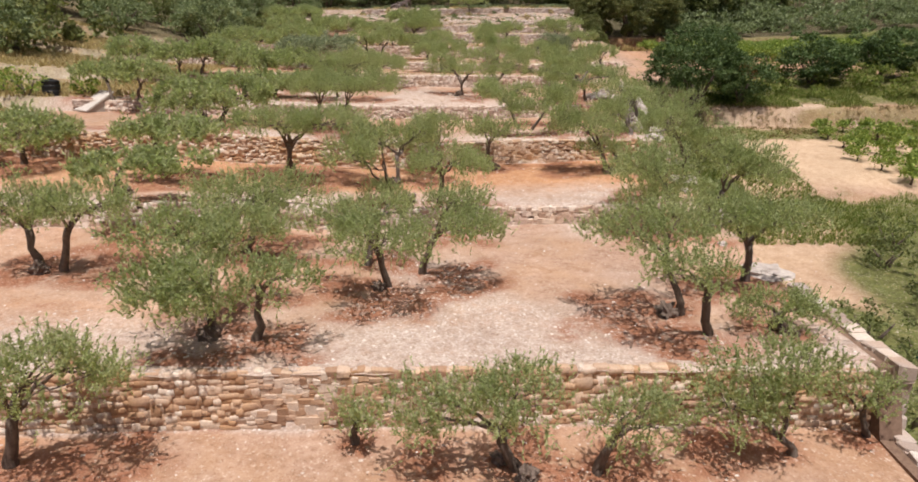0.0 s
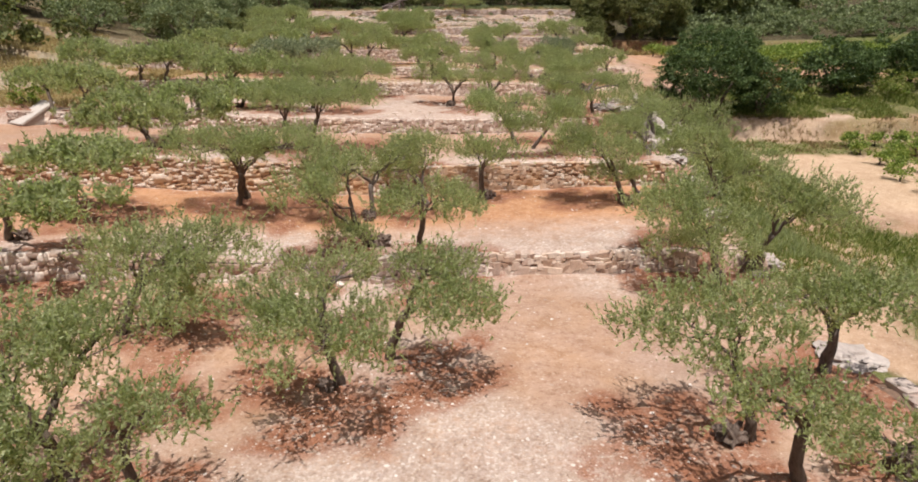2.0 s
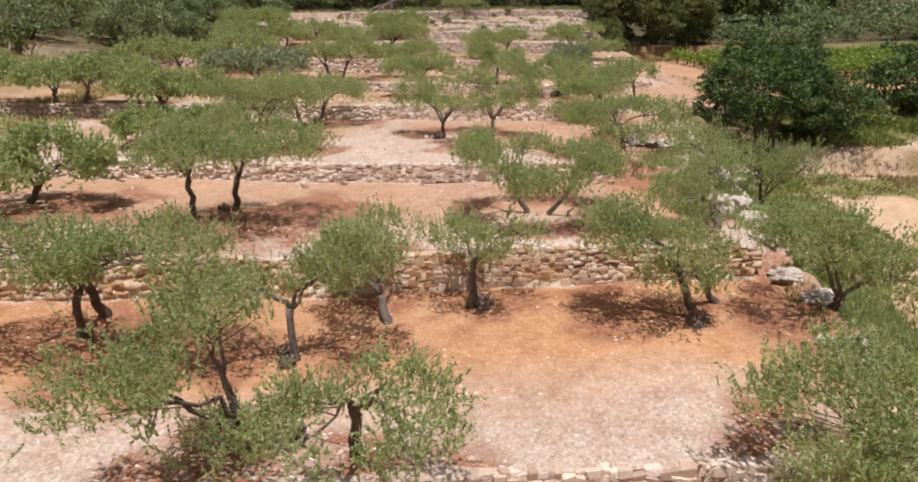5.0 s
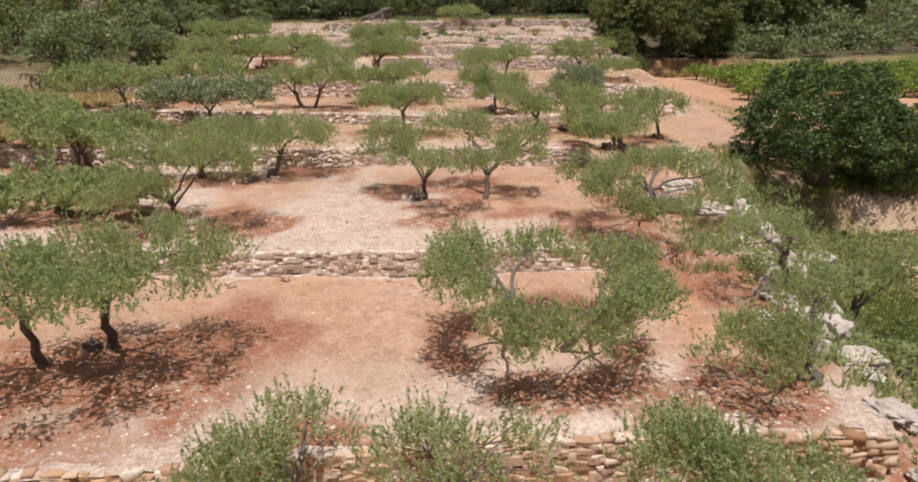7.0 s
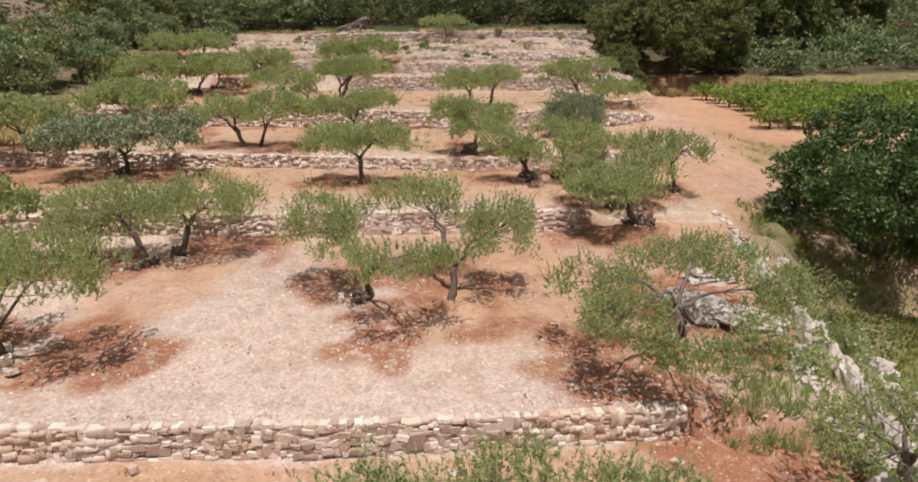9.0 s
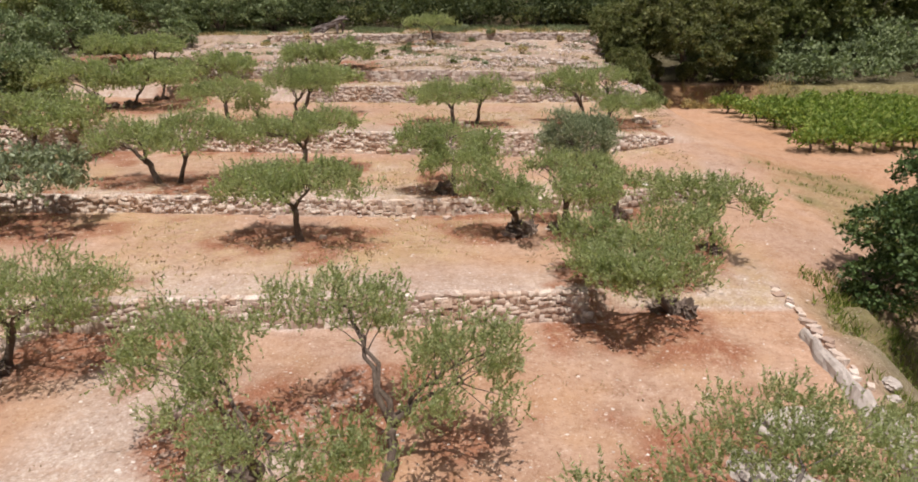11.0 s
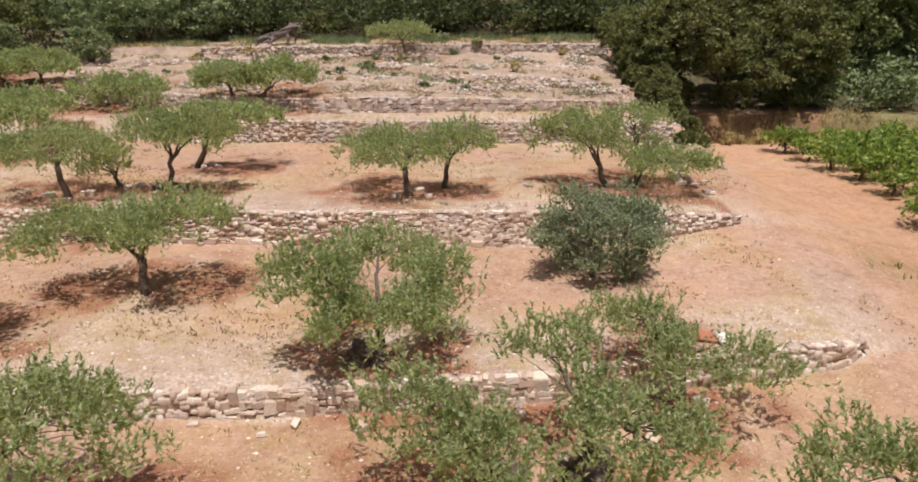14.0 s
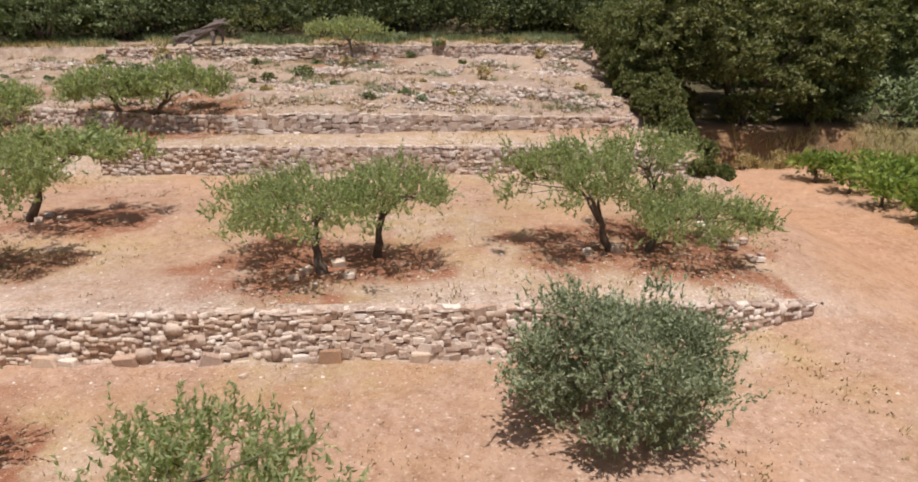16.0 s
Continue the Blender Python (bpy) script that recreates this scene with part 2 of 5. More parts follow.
# terrace walls: nodes along the wall of (x, y, foot height, top height)
WALLS = []
WALLS.append([(-40, 8.8, 0.4, 1.7), (-25, 9.6, 0.3, 1.6), (-7, 10.85, 0.26, 1.54), (3, 11.5, 0.2, 1.47), (8.9, 11.65, 0.0, 1.45)])
WALLS.append([(-40, 17.0, 2.3, 2.9), (-25, 18.5, 2.2, 2.85), (-9, 20.6, 1.95, 2.72), (-6, 21.3, 1.6, 2.28), (-2.6, 22.1, 1.42, 2.1), (2.3, 22.66, 1.49, 2.17), (7.4, 22.9, 1.5, 2.2)])
WALLS.append([(-40, 25.5, 3.4, 4.3), (-25, 26.3, 3.3, 4.3), (-13, 27.45, 3.05, 4.28), (-8, 28.6, 2.65, 3.85), (-4.8, 29.3, 2.38, 3.53), (-1.5, 29.9, 2.3, 3.42), (1, 30.15, 2.45, 3.53), (6, 30.5, 2.58, 3.64), (9.0, 30.6, 2.73, 3.62)])
WALLS.append([(-40, 36.5, 4.4, 5.0), (-25, 37.3, 4.2, 4.9), (-7, 37.75, 3.87, 4.6), (-0.6, 38.1, 3.82, 4.54), (6.6, 38.7, 3.9, 4.6)])
WALLS.append([(-40, 47.0, 5.5, 6.1), (-25, 47.8, 5.3, 6.0), (-5, 49.25, 5.06, 5.9), (6.4, 50.3, 4.98, 5.85)])
WALLS.append([(-40, 55.5, 6.6, 7.2), (-25, 56.2, 6.4, 7.1), (-8.5, 56.9, 6.2, 6.85), (0, 57.5, 5.95, 6.58), (6, 58.2, 6.0, 6.6), (10.7, 58.9, 6.12, 6.8), (12.9, 59.3, 6.2, 6.82), (13.6, 59.6, 6.4, 6.75)])
WALLS.append([(-40, 64.5, 7.5, 8.4), (-25, 65.3, 7.3, 8.3), (-2, 65.9, 7.03, 8.13), (6, 66.3, 6.85, 8.05), (11, 66.6, 7.1, 7.95), (13.7, 67.0, 7.5, 7.8)])
WALLS.append([(-40, 79.5, 9.0, 9.4), (-25, 79.0, 8.9, 9.4), (-6, 78.2, 8.6, 9.7), (8, 78.4, 8.6, 9.7), (14.6, 77.3, 8.8, 9.6)])
WALLS.append([(-40, 86.0, 10.0, 10.9), (-16, 83.5, 10.0, 10.9), (-6, 80.9, 9.9, 10.6), (0, 80.6, 9.9, 10.75), (14.0, 82.5, 9.95, 10.4)])
WALLS.append([(-40, 96.0, 12.6, 13.4), (-14, 95.6, 12.8, 13.4), (0, 95.5, 12.9, 13.6), (15.0, 95.5, 12.9, 13.7)])
EDGE_Y = [-20, 0, 11, 15, 22, 30, 36, 41, 46, 51, 56, 66, 78, 85, 97, 130]
EDGE_X = [8.7, 8.7, 8.9, 8.9, 9.3, 9.8, 10.5, 11.2, 11.8, 12, 13, 14, 15, 15, 15.5, 16]
EDGE_W = [0.6, 0.6, 0.4, 0.6, 1.5, 2, 2.5, 3, 4, 6, 10, 8, 2.4, 2.2, 6, 8]
LOW_Y = [-40, 14, 25, 32, 35, 45, 49.4, 50.2, 56, 60, 66, 75, 84.5, 85.3, 92, 100, 110, 240]
LOW_Z = [-2.2, -1.0, 0.0, 0.2, 0.9, 1.5, 2.0, 3.5, 4.6, 5.4, 6.3, 7.3, 7.8, 9.4, 10.2, 12.2, 15, 75]
HILL_Y = [96, 106, 125, 240]
HILL_Z = [0, 0.9, 9.0, 62]


def smooth(a, b, v):
    s = np.clip((v - a) / (b - a), 0, 1)
    return s * s * (3 - 2 * s)


def wall_line(k, x):
    """The y, foot and top of wall k at x."""
    n = np.array(WALLS[k], float)
    return tuple(np.interp(x, n[:, 0], n[:, i]) for i in (1, 2, 3))


def ground_height(x, y):
    """The height of the ground: terraces, the low strip beside them and the hill behind."""
    x, y = np.asarray(x, float), np.asarray(y, float)
    lines = [wall_line(k, x) for k in range(len(WALLS))]
    step = np.where(y < lines[0][0], lines[0][1] + (y - lines[0][0]) * 0.035, 0)
    ramp = step.copy()
    for k, (wy, foot, top) in enumerate(lines):
        last = k + 1 == len(lines)
        ny, nf, nt = lines[k + 1] if not last else (wy + 30, top + 1, top + 1)
        s = np.clip((y - wy) / (ny - wy), 0, 1)
        on = (y >= wy) & ((y < ny) | last)
        step = np.where(on, top + (nf - top) * s, step)
        free = 1.0 if last else smooth(WALLS[k + 1][-1][0] - 0.1, WALLS[k + 1][-1][0] + 1.6, x)
        ramp = np.where(on, (foot + top) / 2 + (nf + (nt - nf) / 2 * free - (foot + top) / 2) * s, ramp)
        xr = WALLS[k][-1][0]
        # beyond a wall's end its step dies out into a slope
        gone = smooth(xr - 0.1, xr + 1.6, x)
        step = np.where(on, step + (ramp - step) * gone, step)
    step = step + np.interp(y, HILL_Y, HILL_Z, left=0)
    low = np.interp(y, LOW_Y, LOW_Z)
    ex, ew = np.interp(y, EDGE_Y, EDGE_X), np.interp(y, EDGE_Y, EDGE_W)
    s = smooth(0, 1, (x - ex) / ew)
    far_left = smooth(-24, -70, x) * np.interp(y, [20, 60, 110], [0, 6, 10])
    far_right = smooth(34, 120, x) * np.interp(y, [20, 60, 110], [0, 5, 8])
    return step * (1 - s) + low * s + far_left + far_right

# ---- builders ----
def mesh_of(name, verts, faces, material, smooth_shade=False):
    me = bpy.data.meshes.new(name)
    verts = np.asarray(verts, np.float32)
    if isinstance(faces, np.ndarray):
        n, k = faces.shape
        me.vertices.add(len(verts))
        me.vertices.foreach_set("co", verts.ravel())
        me.loops.add(n * k)
        me.loops.foreach_set("vertex_index", faces.ravel().astype(np.int32))
        me.polygons.add(n)
        me.polygons.foreach_set("loop_start", np.arange(0, n * k, k, dtype=np.int32))
        me.update(calc_edges=True)
    else:
        me.from_pydata([tuple(v) for v in verts], [], faces)
        me.update()
    if smooth_shade:
        me.polygons.foreach_set("use_smooth", np.ones(len(me.polygons), bool))
    me.materials.append(material)
    return me


def part(name, data, parent, label="", at=None):
    """Links a mesh as one object under a thing or a part."""
    ob = new(name, data)
    ob.parent = parent
    if at is not None:
        ob.matrix_basis = at
    return tagged(ob, label) if label else ob


def thing(name, label, category, at, group=""):
    ob = new(name)
    ob.empty_display_size = 0.3
    ob.matrix_basis = at
    return tagged(ob, label, category, group)


def gz(x, y):
    return float(ground_height(x, y))


def tube(points, radii, sides=7, gnarl=0.0, rng=None):
    """A tapered, bent tube through the points: verts and quads."""
    p = np.array(points, float)
    v, f = [], []
    for i, q in enumerate(p):
        d = p[min(i + 1, len(p) - 1)] - p[max(i - 1, 0)]
        d /= np.linalg.norm(d) + 1e-9
        a = np.cross(d, (0.31, 0.95, 0.05))
        a /= np.linalg.norm(a) + 1e-9
        b = np.cross(d, a)
        for s in range(sides):
            w = 2 * math.pi * s / sides
            r = radii[i] * (1 + (rng.uniform(-gnarl, gnarl) if rng is not None else 0))
            v.append(q + r * (math.cos(w) * a + math.sin(w) * b))
    for i in range(len(p) - 1):
        for s in range(sides):
            t = (s + 1) % sides
            f.append((i * sides + s, i * sides + t, (i + 1) * sides + t, (i + 1) * sides + s))
    f.append(tuple(range(sides))[::-1])
    f.append(tuple(range((len(p) - 1) * sides, len(p) * sides)))
    return v, f


def leaf_quads(base, way, side, length, width, simple=False):
    """Rhombic leaves as one numpy soup: four corners each, or three for far ones."""
    if simple:
        w = side * (width * 0.62)[:, None]
        v = np.stack([base - w, base + w, base + way * length[:, None]], 1).reshape(-1, 3)
        return v, np.arange(len(v)).reshape(-1, 3)
    mid = base + way * (length * 0.45)[:, None]
    v = np.stack([base, mid + side * (width / 2)[:, None], base + way * length[:, None], mid - side * (width / 2)[:, None]], 1).reshape(-1, 3)
    return v, np.arange(len(v)).reshape(-1, 4)


def unit(a):
    return a / (np.linalg.norm(a, axis=1, keepdims=True) + 1e-9)


def shoots(starts, ways, lengths, per, leaf, rng, spread=0.85, slim=0.3):
    """Leaves set along straight shoots."""
    n = len(starts)
    s = np.repeat(np.arange(n), per)
    u = np.tile((np.arange(per) + 0.5) / per, n) + rng.uniform(-0.06, 0.06, n * per)
    base = starts[s] + ways[s] * (lengths[s] * u)[:, None]
    way = unit(ways[s] * 0.75 + rng.normal(0, spread * 0.6, (n * per, 3)))
    side = unit(np.cross(way, rng.normal(0, 1, (n * per, 3))))
    ln = leaf * rng.uniform(0.7, 1.3, n * per)
    return leaf_quads(base, way, side, ln, ln * slim * rng.uniform(0.8, 1.25, n * per), True)


def stone_shapes(material, tag, count=12, worn=True):
    shapes = []
    for i in range(count):
        rng = random.Random(40 + i)
        bm = bmesh.new()
        bmesh.ops.create_cube(bm, size=1.0)
        for v in bm.verts:
            v.co.x += rng.uniform(-0.15, 0.15)
            v.co.y += rng.uniform(-0.05, 0.05)
            v.co.z += rng.uniform(-0.17, 0.17)
        if worn:
            bmesh.ops.bevel(bm, geom=bm.edges[:] + bm.verts[:], offset=rng.uniform(0.045, 0.10), segments=1, affect="EDGES")
        for v in bm.verts:
            v.co += Vector((rng.uniform(-0.03, 0.03), rng.uniform(-0.04, 0.04), rng.uniform(-0.03, 0.03)))
        bmesh.ops.triangulate(bm, faces=bm.faces[:])
        me = bpy.data.meshes.new("stone_" + tag)
        bm.to_mesh(me)
        bm.free()
        me.materials.append(material)
        shapes.append(me)
    return shapes


def joined_stones(shapes, poses, name, material, parent, label):
    data = []
    for me in shapes:
        co = np.empty(len(me.vertices) * 3, np.float32)
        me.vertices.foreach_get("co", co)
        tri = np.array([p.vertices[:] for p in me.polygons], int)
        data.append((co.reshape(-1, 3), tri))
    v, f, o = [], [], 0
    for k, m in poses:
        co, tri = data[k]
        a = np.array(m)
        v.append(co @ a[:3, :3].T + a[:3, 3])
        f.append(tri + o)
        o += len(co)
    ob = part(name, mesh_of(name, np.concatenate(v), np.concatenate(f), material), parent, label)
    return tagged(ob, kind="stuff")


# ---- the ground ----
def axis(fine0, fine1, step, low, high, grow=1.18):
    mid = list(np.arange(fine0, fine1 + 1e-6, step))
    out, s = [], step
    v = fine0
    while v > low:
        s *= grow
        v -= s
        out.append(v)
    left = out[::-1]
    out, s, v = [], step, fine1
    while v < high:
        s *= grow
        v += s
        out.append(v)
    return np.array(left + mid + out)


def value_noise(x, y, scale, seed):
    """Smooth 2D noise from 0 to 1 in numpy."""
    r = np.random.RandomState(seed).rand(64, 64)
    u, v = x / scale + 500.3, y / scale + 500.7
    i, j = np.floor(u).astype(int), np.floor(v).astype(int)
    a, b = u - i, v - j
    a, b = a * a * (3 - 2 * a), b * b * (3 - 2 * b)
    g = lambda di, dj: r[(i + di) % 64, (j + dj) % 64]
    return (g(0, 0) * (1 - a) + g(1, 0) * a) * (1 - b) + (g(0, 1) * (1 - a) + g(1, 1) * a) * b


def soil_weights(x, y):
    """How much of each kind of ground lies at a place."""
    n1, n2, n3 = value_noise(x, y, 3.1, 1), value_noise(x, y, 1.1, 2), value_noise(x, y, 7.0, 3)
    lines = [wall_line(k, x)[0] for k in range(len(WALLS))]
    behind = np.full(x.shape, 99.0)
    for wy in lines:
        d = y - wy
        behind = np.where(d >= -0.1, np.minimum(behind, d), behind)
    terrace = sum((y > wy).astype(int) for wy in lines)
    ex, ew = np.interp(y, EDGE_Y, EDGE_X), np.interp(y, EDGE_Y, EDGE_W)
    inside = 1 - smooth(-0.6, 0.6, x - ex)
    low = smooth(0.3, 1.0, (x - ex) / ew)
    gravel = np.clip(1.25 - behind / 2.6 + (n1 - 0.5) * 1.1, 0, 1) * 0.9
    gravel = np.maximum(gravel, np.where(terrace == 1, smooth(0.4, 0.75, n1 + 0.15) * (0.25 + 0.55 * smooth(6, 3, np.abs(x - 0.5))), 0))
    gravel = np.maximum(gravel, np.where((terrace == 4) & (x < 1), smooth(0.3, 0.6, n1) * 0.75, 0))
    gravel = np.maximum(gravel, np.where((terrace == 6) | (terrace == 7), smooth(0.5, 0.8, n1) * 0.5, 0))
    gravel = np.maximum(gravel, np.where(terrace >= 9, 0.4 + 0.35 * n2, 0))
    orange = np.where(terrace == 2, smooth(0.6, 1.8, behind) * (0.55 + 0.45 * n1), 0)
    orange = np.maximum(orange, np.where((terrace <= 1) & (behind > 2), smooth(0.4, 0.7, n1) * 0.65, 0))
    orange = np.maximum(orange, smooth(2.6, 1.0, np.hypot((x - 8.2) * 0.9, (y - 36.6) * 0.5)) * (0.5 + 0.4 * n2))
    orange = np.maximum(orange, np.where(terrace == 0, 0.4 * n1, 0))
    orange = np.maximum(orange, np.where((terrace >= 3) & (terrace <= 4), smooth(0.5, 0.8, n1) * 0.22, 0))
    outcrop = smooth(3.2, 1.2, np.hypot(x - 9.4, (y - 36.8) * 0.6))
    straw = np.where(terrace >= 5, smooth(0.25, 0.6, n1) * 0.75, 0) + np.where(terrace >= 9, 0.25, 0)
    straw = np.clip(straw, 0, 0.75) * inside
    field = low * smooth(32.5, 35, y) * smooth(46.6, 45.4, y + (n2 - 0.5) * 1.2) * smooth(-0.8, 0.8, x - np.interp(y, [33, 38, 42, 48], [14.2, 15.8, 18.2, 19.6]) + (n2 - 0.5) * 2)
    vines = smooth(15, 18, x) * smooth(56, 60, y) * smooth(88, 84, y)
    green = low * np.maximum(smooth(33.5, 31.5, y + (n2 - 0.5) * 2), smooth(0.8, -0.8, x - np.interp(y, [33, 38, 42, 48], [14.2, 15.8, 18.2, 19.6]) + (n2 - 0.5) * 2) * smooth(49, 46, y)) * 0.95
    green = np.maximum(green, low * smooth(50.5, 52.5, y) * smooth(64, 58, y + (n1 - 0.5) * 4) * smooth(15.5, 17.5, x + (n2 - 0.5) * 2) * 0.9)
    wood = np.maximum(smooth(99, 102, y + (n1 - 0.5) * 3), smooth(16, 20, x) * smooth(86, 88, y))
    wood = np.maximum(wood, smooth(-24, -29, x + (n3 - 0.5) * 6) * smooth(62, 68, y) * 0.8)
    strip = smooth(16.2, 17.2, x + (n2 - 0.5)) * smooth(23, 21.5, x) * smooth(55, 57, y) * smooth(66.5, 64, y + (n1 - 0.5) * 4)
    green = np.maximum(green, strip * (0.3 + 0.4 * n2))
    left = smooth(-24, -29, x + (n3 - 0.5) * 6)
    green = np.maximum(green, left * (0.25 + 0.3 * n1))
    straw = np.maximum(straw, left * (0.3 + 0.6 * n3))
    green = np.maximum(green, smooth(38, 45, x) * smooth(50, 53, y))
    rock = np.where((y > 20) & (y < 49), smooth(-0.2, 0.35, (x - ex) / ew) * smooth(1.15, 0.6, (x - ex) / ew), 0) * (0.45 + 0.55 * n2)
    verge = low * smooth(45.4, 46.4, y + (n2 - 0.5) * 1.2) * smooth(49.8, 49.2, y) * smooth(15, 17, x)
    green = np.maximum(green * (1 - verge), verge * (0.5 + 0.45 * n2))
    straw = np.maximum(straw, verge * 0.7)
    wavy = y + (value_noise(x, y, 2.4, 61) - 0.5) * 1.6
    cliff = low * smooth(48.9, 49.6, wavy) * smooth(51.2, 50.5, wavy) * smooth(16.5, 18, x)
    chalk = cliff * smooth(0.42, 0.6, 0.6 * n1 + 0.4 * n2)
    green = np.maximum(green, cliff * (0.35 + 0.4 * n2))
    straw = np.maximum(straw, cliff * 0.6)
    gravel = np.maximum(gravel, chalk)
    orange = np.maximum(orange, cliff * 0.5 * (1 - chalk))
    rock = np.maximum(np.maximum(rock, cliff * 0.45 * n2), outcrop * smooth(0.35, 0.65, n2) * 0.8)
    green = green * (1 - chalk)
    straw = straw * (1 - chalk)
    bare = smooth(0.05, 0.5, (x - ex) / ew) * smooth(18.6, 19.8, y + (n1 - 0.5) * 4 + (n2 - 0.5) * 3) * smooth(33, 30, y + (n1 - 0.5) * 3) * smooth(0.8, -0.8, x + (n1 - 0.5) * 2 - np.interp(y, [18, 22, 28, 33], [13.6, 14.6, 16.6, 17.0]))
    green = green * (1 - bare)
    green = np.maximum(green, smooth(25, 28, x + (n1 - 0.5) * 3) * smooth(82.6, 83.8, y) * 0.75)
    green = np.maximum(green, smooth(-0.05, 0.3, (x - ex) / ew) * smooth(37, 40, y) * smooth(52.5, 50, y) * smooth(19.5, 17.5, x) * (0.6 + 0.35 * n2))
    green = np.maximum(green, smooth(0.5, 1.5, x - ex + (n2 - 0.5)) * smooth(19.2, 18.0, y + (n1 - 0.5) * 4 + (n2 - 0.5) * 3) * (0.75 + 0.2 * n2))
    keep = inside + (y > 55)
    # red bank; wood darkens its upper part, dark earth plus painted oak shade
    red = smooth(83.9, 84.4, y) * smooth(86.4, 85.6, y) * smooth(14.5, 16, x) * smooth(28, 25, x)
    return {
        "gravel": np.maximum(gravel * np.clip(keep, 0, 1) * (1 - 0.9 * smooth(12, 16, x)), chalk), "orange": np.clip(orange * np.maximum(inside, cliff) * 0.85 + vines * 0.5 * (0.6 + 0.4 * n1) + red * 0.8, 0, 1),
        "straw": straw, "wood": np.clip(np.maximum(wood, red * (0.35 + 0.45 * n2) * smooth(84.2, 84.8, y)), 0, 1), "green": np.clip(green, 0, 1), "pale": np.clip(field * (1 - green) + chalk + bare * (0.45 + 0.4 * n2), 0, 1), "rock": np.clip(rock + np.where(terrace >= 9, (0.25 + 0.5 * n2) * inside, 0) * (y < 99), 0, 1) * (1 - green * 0.6),
    }


def make_ground():
    xs = axis(-27.0, 20.0, 0.25, -420, 21)
    xs = np.concatenate([xs[xs <= 20.1], axis(20.6, 44.0, 0.5, 20.5, 420)[1:]])
    ys = axis(-4.0, 99.0, 0.25, -300, 700)
    X, Y = np.meshgrid(xs, ys)
    Z = ground_height(X, Y - 0.17 * smooth(0, 4, Y))
    bumps = (value_noise(X, Y, 2.3, 7) - 0.5) * 0.10 + (value_noise(X, Y, 0.7, 8) - 0.5) * 0.05
    ex, ew = np.interp(Y, EDGE_Y, EDGE_X), np.interp(Y, EDGE_Y, EDGE_W)
    bank = np.where((Y > 18) & (Y < 52), smooth(-0.1, 0.3, (X - ex) / ew) * smooth(1.2, 0.7, (X - ex) / ew), 0)
    rubble = smooth(82.5, 85, Y) * smooth(99, 96, Y) * smooth(17, 14, X)
    Z = Z + bumps + bank * (value_noise(X, Y, 0.9, 9) - 0.4) * 0.8 + rubble * (value_noise(X, Y, 1.2, 10) - 0.5) * 0.5
    ny, nx = X.shape
    i = np.arange((ny - 1) * nx).reshape(ny - 1, nx)[:, :-1].ravel()
    faces = np.stack([i, i + 1, i + nx + 1, i + nx], 1)
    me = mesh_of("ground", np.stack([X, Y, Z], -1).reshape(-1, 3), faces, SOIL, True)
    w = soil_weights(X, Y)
    # fallen leaves and painted crown shade in ragged patches
    shade_patch = np.zeros_like(X)
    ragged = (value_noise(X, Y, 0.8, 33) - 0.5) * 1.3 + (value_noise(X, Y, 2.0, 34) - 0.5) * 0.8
    for x, y, r in LITTER_SHADE:
        shade_patch = np.maximum(shade_patch, smooth(1.4, 0.8, np.hypot((X - x) / r, (Y - y) / r) + ragged))
    w["litter_shade"] = shade_patch
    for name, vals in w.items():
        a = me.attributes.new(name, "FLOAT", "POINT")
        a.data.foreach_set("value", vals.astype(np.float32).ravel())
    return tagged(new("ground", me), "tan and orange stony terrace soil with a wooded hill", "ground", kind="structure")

# ---- olive trees: the trunks' feet, then the crown's pads as (along x, along y, height, half width, half depth, half height) ----
OLIVES = []


def olive(where, feet, *pads, form=""):
    wide = 1.0 if feet[0][1] < 11.6 else 1.13 if feet[0][1] < 31 and feet[0][0] < 7.9 else 1.05
    OLIVES.append((where, feet, [(x, y, z, a * wide, b * wide, c * 1.08) for x, y, z, a, b, c in pads], form))


WHERE = "below the first wall"
olive(WHERE, [(-8.67, 9.73)], (1.13, -0.3, 2.01, 1.5, 1.28, 0.9))
olive(WHERE, [(0.92, 9.88)], (-1.67, -0.3, 1.41, 0.76, 0.65, 0.66), (0.08, -0.3, 1.76, 1.09, 0.93, 0.46))
olive(WHERE, [(2.46, 9.87)], (0.63, -0.3, 1.31, 0.97, 0.82, 0.65))
olive(WHERE, [(-2.26, 10.59)], (0.09, -0.3, 0.75, 0.4, 0.34, 0.42))
olive(WHERE, [(6.57, 10.64)], (-1.55, -0.3, 1.28, 0.81, 0.69, 1.16), (-0.39, -0.3, 2.15, 0.82, 0.7, 0.54))
olive(WHERE, [(8.47, 11.39)], (-0.47, -0.3, 1.1, 0.74, 0.63, 0.66))
WHERE = "first terrace"
olive(WHERE, [(-4.76, 12.48)], (0.77, -0.6, 1.72, 0.96, 0.82, 0.4))
olive(WHERE, [(-5.8, 12.77)], (0.53, -1.7, 1.52, 0.72, 0.36, 0.82), (-0.35, -0.6, 2.6, 1.03, 0.88, 0.53), (0.33, 1.4, 2.08, 1.04, 0.52, 0.61), (-0.46, -1.5, 1.53, 0.76, 0.38, 0.96))
olive(WHERE, [(-2.23, 15.96)], (0.05, -1.6, 1.84, 1.23, 1.04, 0.61), (-1.3, -0.6, 2.11, 0.87, 0.74, 0.35))
